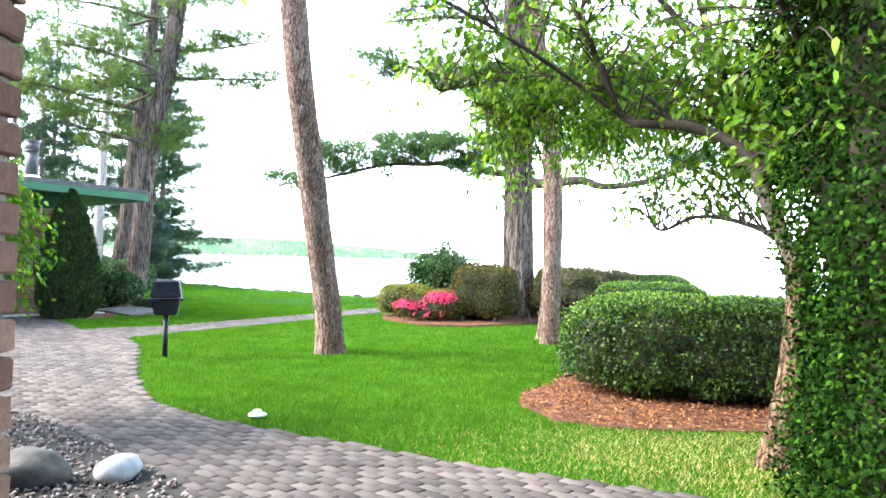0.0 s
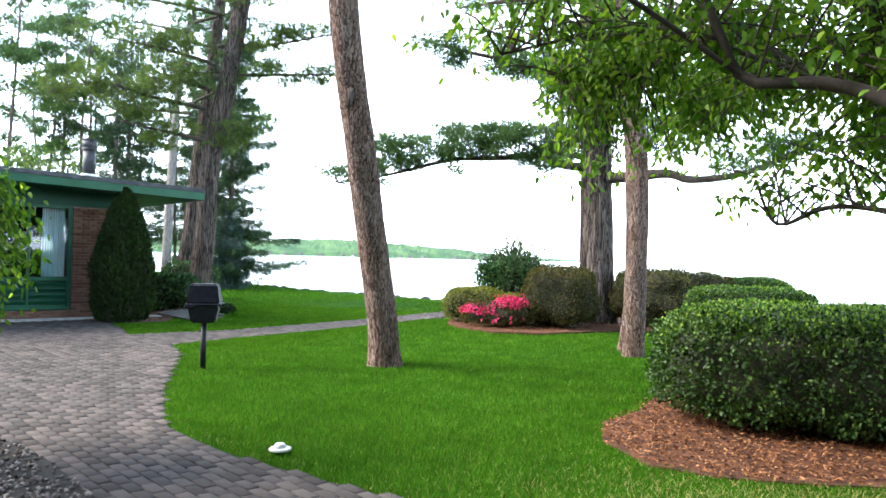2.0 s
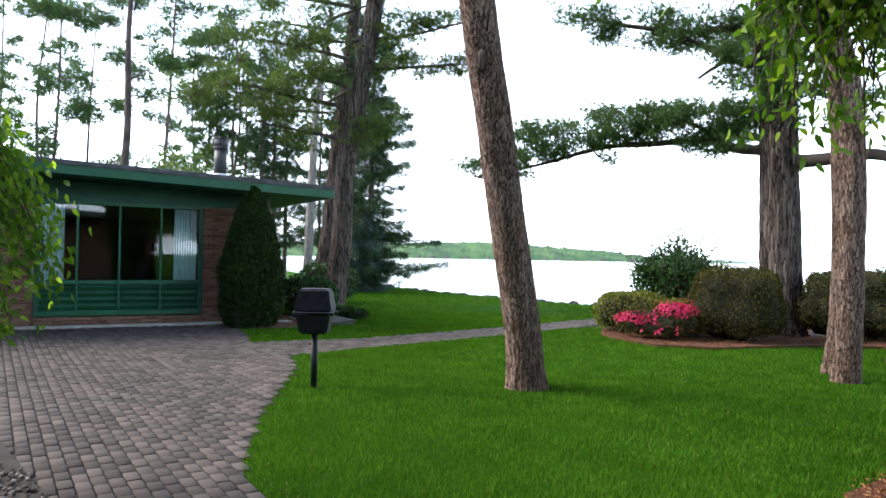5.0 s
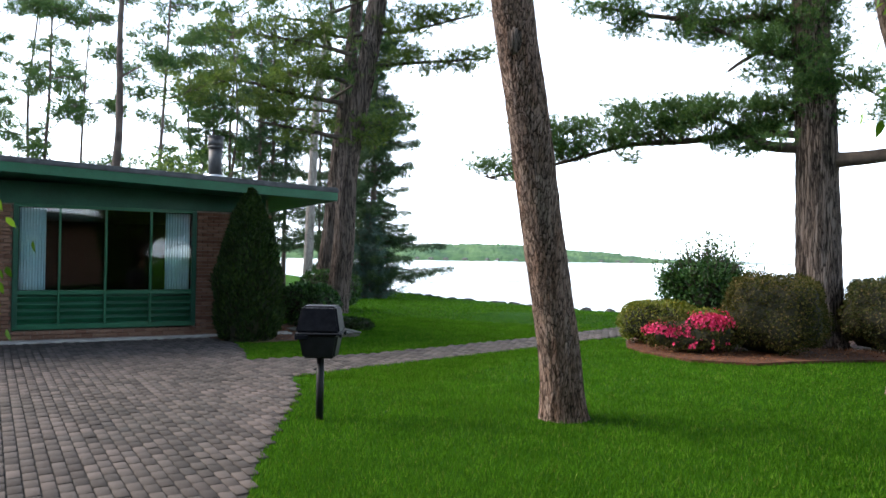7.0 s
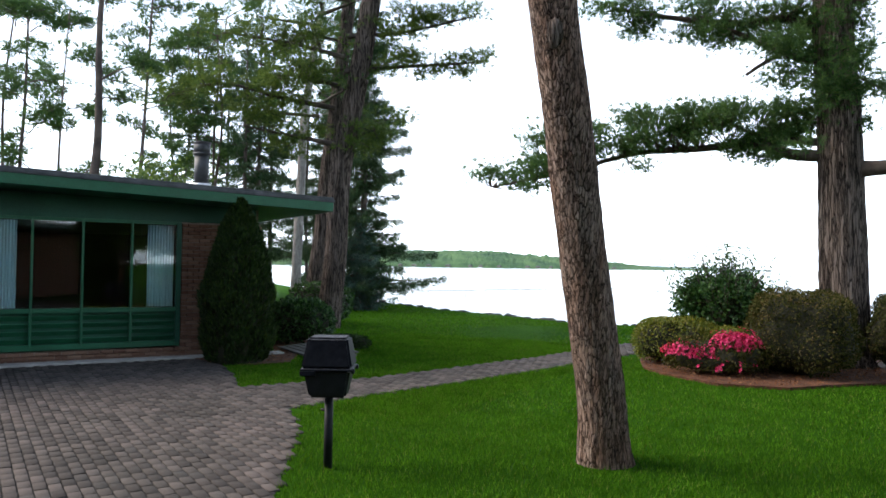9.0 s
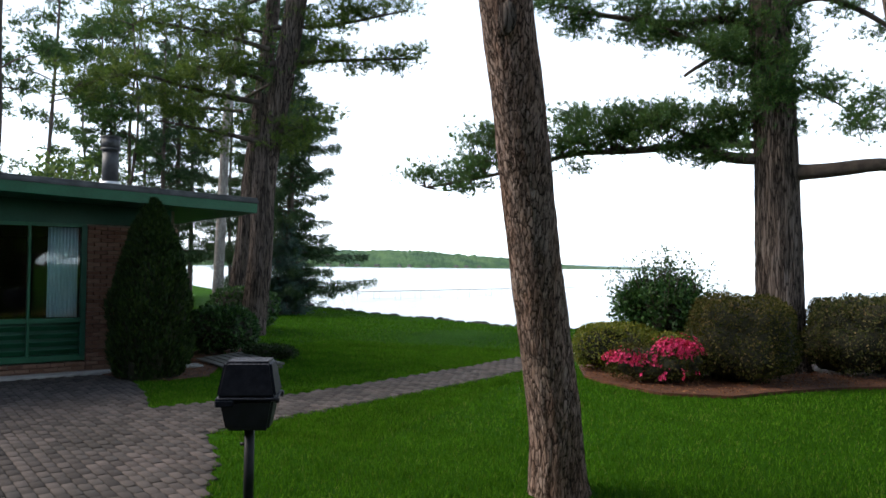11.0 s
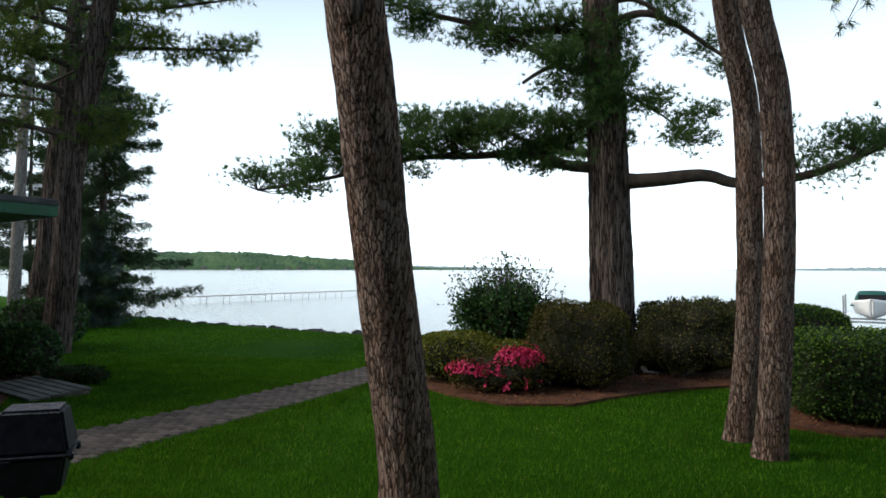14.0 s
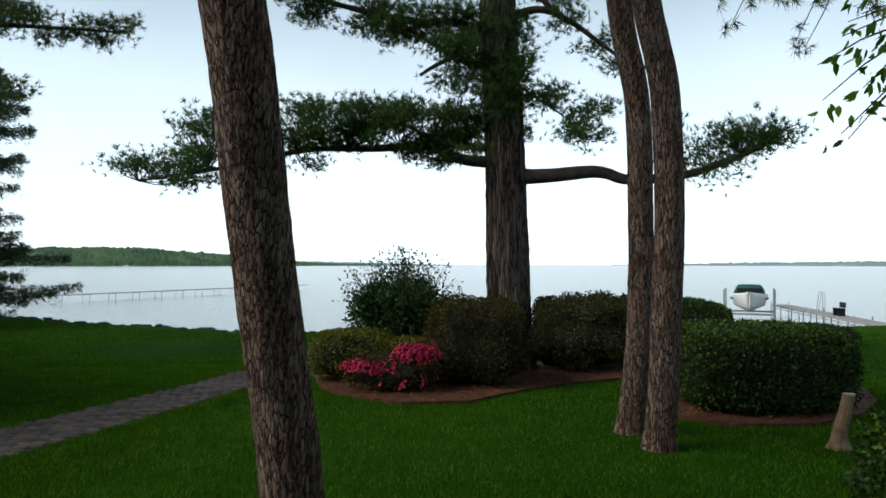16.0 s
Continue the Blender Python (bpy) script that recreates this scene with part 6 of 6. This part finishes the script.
def build_far():
    prof = [(56, 1150, 22), (45, 1150, 22), (38, 1150, 22), (33, 1150, 23), (30.5, 1155, 27.5), (27, 1160, 28.5), (25, 1170, 28), (22, 1190, 22), (19.5, 1220, 20), (17.5, 1250, 16.5), (16, 1280, 11.5), (13.5, 1340, 6.5), (11, 1400, 4), (8, 1430, 2.5)]
    ridge("backdrop_hill", "low wooded hill on the far shore", [(*polar(b, d), h) for b, d, h in prof], 160, M_HILL, 700, 20, 2.4)
    prof = [(18, 1700, 12), (14, 1750, 10), (11, 1800, 9), (8, 1900, 7), (5, 2000, 4), (2, 2100, 1.5)]
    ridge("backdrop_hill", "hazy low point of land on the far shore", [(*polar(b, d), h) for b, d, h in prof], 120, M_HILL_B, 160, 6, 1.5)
    prof = [(-10, 3100, 2), (-14, 3000, 5), (-17, 2900, 9), (-20, 2800, 12), (-24, 2700, 13), (-28, 2600, 16), (-34, 2500, 20), (-42, 2400, 22)]
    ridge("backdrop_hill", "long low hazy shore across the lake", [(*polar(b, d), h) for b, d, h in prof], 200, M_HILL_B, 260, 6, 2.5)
    rr = random.Random(9)
    for k in range(16):
        x, y = polar(16 + 21 * k / 15 + rr.uniform(-0.6, 0.6), 1128 if k > 4 else 1190)
        hs = empty("lake_cottage", "tiny pale cottage on the far shore", "house", (x, y, WATER_Z + 1.0), "far shore cottages")
        w = rr.uniform(4.5, 7)
        part("wall", box((w, 6, 2.4), (0, 0, 1.2), 0), M_PLANK, hs)
        bm = bmesh.new()
        bmesh.ops.create_cone(bm, cap_ends=True, segments=4, radius1=w * 0.78, radius2=0.4, depth=1.6, matrix=Matrix.Translation((0, 0, 3.2)) @ Matrix.Rotation(radians(45), 4, "Z"))
        part("roof", bm, M_ROOF, hs)
    # long jetty to the left
    a, b = np.array((-50.0, 54.6)), np.array((-28.0, 110.0))
    j = empty("jetty", "long thin sectional jetty on posts in the lake", "jetty", (*a, WATER_Z))
    d = (b - a) / np.linalg.norm(b - a)
    j.rotation_euler.z = math.atan2(d[1], d[0])
    ln_ = float(np.linalg.norm(b - a))
    n = int(ln_ / 3)
    for k in range(n):
        part("deck", box((2.94, 0.9, 0.07), (k * 3 + 1.5, 0, 0.62), 0), M_CONC, j)
        for sy in (-0.48, 0.48):
            part("post", box((0.04, 0.04, 2.2), (k * 3 + 0.05, sy, -0.45), 0), M_CONC, j)
    # dock and boat on its lift, right
    a, b = np.array((16.7, 59.0)), np.array((13.6, 34.5))
    j = empty("dock", "narrow grey sectional dock with posts and rails", "dock", (*a, WATER_Z))
    d = (b - a) / np.linalg.norm(b - a)
    j.rotation_euler.z = math.atan2(d[1], d[0])
    ln_ = float(np.linalg.norm(b - a))
    n = int(ln_ / 2.5)
    for k in range(n):
        part("deck", box((2.46, 1.1, 0.12), (k * 2.5 + 1.25, 0, 0.7), 0), M_CONC, j)
        for sy in (-0.58, 0.58):
            part("post", box((0.06, 0.06, 2.6), (k * 2.5 + 0.05, sy, -0.48 + 0.12 * (k % 3 == 0)), 0), M_STEEL, j)
        part("rail", box((2.46, 0.05, 0.05), (k * 2.5 + 1.25, -0.62, 0.55), 0), M_STEEL, j)
    for k, hgt in ((3, 1.1), (8, 1.4)):
        for dx in (-0.22, 0.22):
            S = Soup()
            tube(S, spline([(k * 2.5 + dx, 0.62, -0.6), (k * 2.5 + dx, 0.62, 0.8), (k * 2.5 + dx, 0.60, 0.7 + hgt * 0.9), (k * 2.5 + dx, 0.42, 0.75 + hgt), (k * 2.5 + dx, 0.25, 0.76)], 16), np.full(16, 0.022), 6)
            S.ob("ladder_rail", M_STEEL, j, "", True)
    bench = empty("dock_bench", "small dark bench standing on the dock", "bench", (*(a + d * 12.0), WATER_Z + 0.76))
    bench.rotation_euler.z = math.atan2(d[1], d[0])
    part("seat", box((0.95, 0.4, 0.05), (0, 0, 0.40), 0.01), M_BLACK, bench)
    for sx in (-0.4, 0.4):
        part("leg", box((0.05, 0.36, 0.40), (sx, 0, 0.20), 0), M_BLACK, bench)
    part("backrest", box((0.95, 0.04, 0.3), (0, 0.19, 0.60), 0.01), M_BLACK, bench)
    bt = empty("motorboat", "white motorboat with green canvas cover on a lift", "boat", (13.1, 54.8, WATER_Z + 0.45))
    bt.rotation_euler.z = radians(-110)
    S = Soup()
    n = 24
    sec = []
    for k in range(n):
        f = k / (n - 1)
        w = 1.15 * min(1, (1.004 - f) * 2.3) ** 0.6
        keel = 0.05 + 0.55 * max(0, f - 0.55) ** 1.6
        top = 1.05 + 0.28 * f
        xx = -2.4 + 5.0 * f
        sec.append([(xx, -w, top), (xx, -w * 0.97, top - 0.12), (xx, -w * 0.80, keel + 0.42), (xx, 0, keel), (xx, w * 0.80, keel + 0.42), (xx, w * 0.97, top - 0.12), (xx, w, top), (xx, 0, top + 0.10)])
    V = np.array(sec)
    i, m = np.meshgrid(np.arange(n - 1), np.arange(8), indexing="ij")
    m2 = (m + 1) % 8
    S.add(V.reshape(-1, 3), [(0, a, a + 1) for a in range(1, 7)] + [(n * 8 - 8, n * 8 - 8 + a + 1, n * 8 - 8 + a) for a in range(1, 7)], np.stack([i * 8 + m, i * 8 + m2, (i + 1) * 8 + m2, (i + 1) * 8 + m], -1).reshape(-1, 4))
    S.ob("hull", M_HULL, bt, "white hull", False)
    bm = bmesh.new()
    bmesh.ops.create_uvsphere(bm, u_segments=24, v_segments=12, radius=1)
    for v in bm.verts:
        zz = min(max(v.co.z, -0.05), 0.72)
        v.co = Vector((-0.5 + v.co.x * 1.5 * (1 - 0.25 * max(zz, 0)), v.co.y * 0.98, 1.12 + zz * 0.95))
    part("windscreen", box((0.05, 1.5, 0.36), (0.9, 0, 1.42), 0.01), M_BLACK, bt, "dark windscreen")
    part("stripe", box((3.2, 2.31, 0.09), (-0.78, 0, 0.93), 0.02), M_CANVAS, bt, "dark stripe along the hull")
    part("canvas_cover", bm, M_CANVAS, bt, "dark green canvas cover", True)
    lift = empty("boat_lift", "metal boat lift frame standing in the lake", "boat lift", (13.1, 54.8, WATER_Z))
    lift.rotation_euler.z = radians(-110)
    for sx in (-1.7, 1.7):
        for sy in (-1.5, 1.5):
            part("post", box((0.1, 0.1, 4.0), (sx, sy, 0.0), 0), M_STEEL, lift)
        part("cradle", box((0.12, 3.0, 0.12), (sx, 0, 0.42), 0), M_STEEL, lift)


build_grill()
build_small()
build_pillar()
build_far()

# ---- lawn blades, mulch chips and pavers ----
def blades(S, x, y, h, w, z0=0.0, lean=0.45):
    n = len(x)
    a = RNG.uniform(0, 2 * np.pi, n)
    d = np.stack([np.cos(a), np.sin(a), 0 * a], 1)
    b = RNG.uniform(0, 2 * np.pi, n)
    hh = h * RNG.uniform(0.6, 1.2, (n, 1))
    tip = np.stack([np.cos(b), np.sin(b), 0 * b], 1) * lean * hh + np.stack([0 * b, 0 * b, np.ones(n)], 1) * hh
    p = np.stack([x, y, np.full(n, z0)], 1)
    S.add(np.stack([p - d * w, p + d * w, p + tip], 1), np.arange(3 * n))


def lawn_points(x0, x1, y0, y1, density):
    n = int((x1 - x0) * (y1 - y0) * density)
    x, y = RNG.uniform(x0, x1, n), RNG.uniform(y0, y1, n)
    ok = ~(inside(PATIO, x, y) | inside(BED_A, x, y) | inside(BED_B, x, y) | inside(BED_C, x, y) | inside(GRAVEL, x, y)) & (y < shore_y(x) - 0.1)
    ok &= (np.hypot(x + 5.85, y - 10.43) > 0.3) & (np.hypot(x + 2.66, y - 13.32) > 0.3) & (np.hypot(x + 2.83, y - 14.08) > 0.28)
    return x[ok], y[ok]


S, SD = Soup(), Soup()
for x0, x1, y0, y1, den, h, w in ((-7.5, 2.2, 4.4, 8.0, 3000, 0.046, 0.0028), (-9.5, 1.0, 8.0, 12.0, 1900, 0.046, 0.0038), (-9.5, 2.0, 12.0, 18.2, 900, 0.046, 0.0055), (-14.0, -8.0, 10.8, 20.0, 2000, 0.046, 0.0055), (-24.0, -7.0, 20.0, 32.0, 260, 0.045, 0.011), (-18.0, -14.0, 14.0, 20.0, 250, 0.06, 0.01), (1.8, 10.0, 14.0, 30.0, 160, 0.06, 0.012)):
    x, y = lawn_points(x0, x1, y0, y1, den)
    # thin, dry turf under the ornamental tree
    dry = 1.6 * np.exp(-(((x - 0.1) / 2.1) ** 2 + ((y - 5.6) / 1.0) ** 2)) + 0.12 * np.exp(-((y - np.interp(x, (-6.1, -4.1, -2.8, -0.7), (6.1, 5.22, 4.76, 4.5))) / 0.25) ** 2)
    pick = RNG.random(len(x)) < np.clip(dry * 1.05, 0, 0.88)
    blades(S, x[~pick], y[~pick], h, w)
    keep = RNG.random(pick.sum()) < 0.75
    blades(SD, x[pick][keep], y[pick][keep], h * 0.75, w, lean=0.9)
tagged(S.ob("grass", M_BLADE), "short mown bright green grass", "grass", kind="stuff")
tagged(SD.ob("dry_grass", M_DRY), "thin straw-coloured dry grass under the tree", "grass", kind="stuff")

S = Soup()
for poly, top, x0, x1, y0, y1, n in ((BED_B, 0.014, -2.7, 1.6, 6.3, 9.5, 17000), (BED_A, 0.046, -7.4, 2.0, 14.3, 19.0, 15000), (BED_C, 0.02, -14.4, -12.4, 12.9, 17.8, 2500)):
    x, y = RNG.uniform(x0, x1, n), RNG.uniform(y0, y1, n)
    ok = inside(poly, x, y)
    m = ok.sum()
    C = np.stack([x[ok], y[ok], top + 0.008 + 0.026 * RNG.random(m)], 1) + RNG.normal(size=(m, 3)) * (0.03, 0.03, 0)
    leaves(S, C, RNG.normal(size=(m, 3)) * (1, 1, 0.25), RNG.normal(size=(m, 3)) * 0.5 + (0, 0, 1), RNG.uniform(0.022, 0.062, m), RNG.uniform(0.004, 0.010, m), 0.3)
tagged(S.ob("mulch_chips", M_CHIP), "loose reddish bark chips in the beds", "mulch", kind="stuff")


def paver_mesh():
    """One chamfered paver, 0.2 x 0.1 m with its joint."""
    lx, ly, c, h = 0.0938, 0.0438, 0.0025, 0.03
    v = [(sx * lx, sy * ly, -h) for sx, sy in ((-1, -1), (1, -1), (1, 1), (-1, 1))]
    v += [(sx * lx, sy * ly, -c) for sx, sy in ((-1, -1), (1, -1), (1, 1), (-1, 1))]
    v += [(sx * (lx - c), sy * (ly - c), 0) for sx, sy in ((-1, -1), (1, -1), (1, 1), (-1, 1))]
    q = [(8, 9, 10, 11)]
    for i in range(4):
        k = (i + 1) % 4
        q += [(i, k, 4 + k, 4 + i), (4 + i, 4 + k, 8 + k, 8 + i)]
    return np.array(v), np.array(q)


def lay_pavers():
    v, q = paver_mesh()
    turn = radians(90 + 62)
    ca, sa = math.cos(turn), math.sin(turn)
    i, j = np.meshgrid(np.arange(-130, 130), np.arange(-240, 240), indexing="ij")
    u = i * 0.2 + (j % 2) * 0.1
    w = j * 0.1
    x, y = -7 + u * ca - w * sa, 6 + u * sa + w * ca
    x, y = x.ravel(), y.ravel()
    ok = inside(PATIO, x, y) & ~inside(GRAVEL, x, y) & (y > 0.5) & (x > -19) & (((x + 14.55) * HU[1] - (y - 13.23) * HU[0]) > 0.32)
    x, y = x[ok], y[ok]
    rr = np.random.default_rng(3)
    # the pavers beside the curved lawn edge, along the walk, are single pieces
    near = np.hypot(x + 5.6, y - 5.0)
    order = np.argsort(near)
    single = order[:300]
    rest = order[300:]
    me = Soup().add(v, None, q).mesh("paver", M_PAVER)
    pav = bpy.data.objects["pavement"]
    for k in single:
        o = new("paver", me)
        o.parent = pav
        o.location = (x[k], y[k], 0.016 + rr.uniform(-0.003, 0.003))
        o.rotation_euler = (rr.uniform(-0.012, 0.012), rr.uniform(-0.012, 0.012), turn + rr.uniform(-0.012, 0.012))
    n = len(rest)
    th = turn + rr.uniform(-0.012, 0.012, n)
    tl = rr.uniform(-0.014, 0.014, (n, 2))
    V = np.repeat(v[None], n, 0)
    X = V[..., 0] * np.cos(th)[:, None] - V[..., 1] * np.sin(th)[:, None] + x[rest][:, None]
    Y = V[..., 0] * np.sin(th)[:, None] + V[..., 1] * np.cos(th)[:, None] + y[rest][:, None]
    Z = V[..., 2] + V[..., 0] * tl[:, :1] + V[..., 1] * tl[:, 1:] + 0.016 + rr.uniform(-0.003, 0.003, (n, 1))
    S = Soup().add(np.stack([X, Y, Z], -1).reshape(-1, 3), None, (q[None] + 12 * np.arange(n)[:, None, None]).reshape(-1, 4))
    tagged(S.ob("paver_field", M_PAVER, pav), kind="stuff")


lay_pavers()
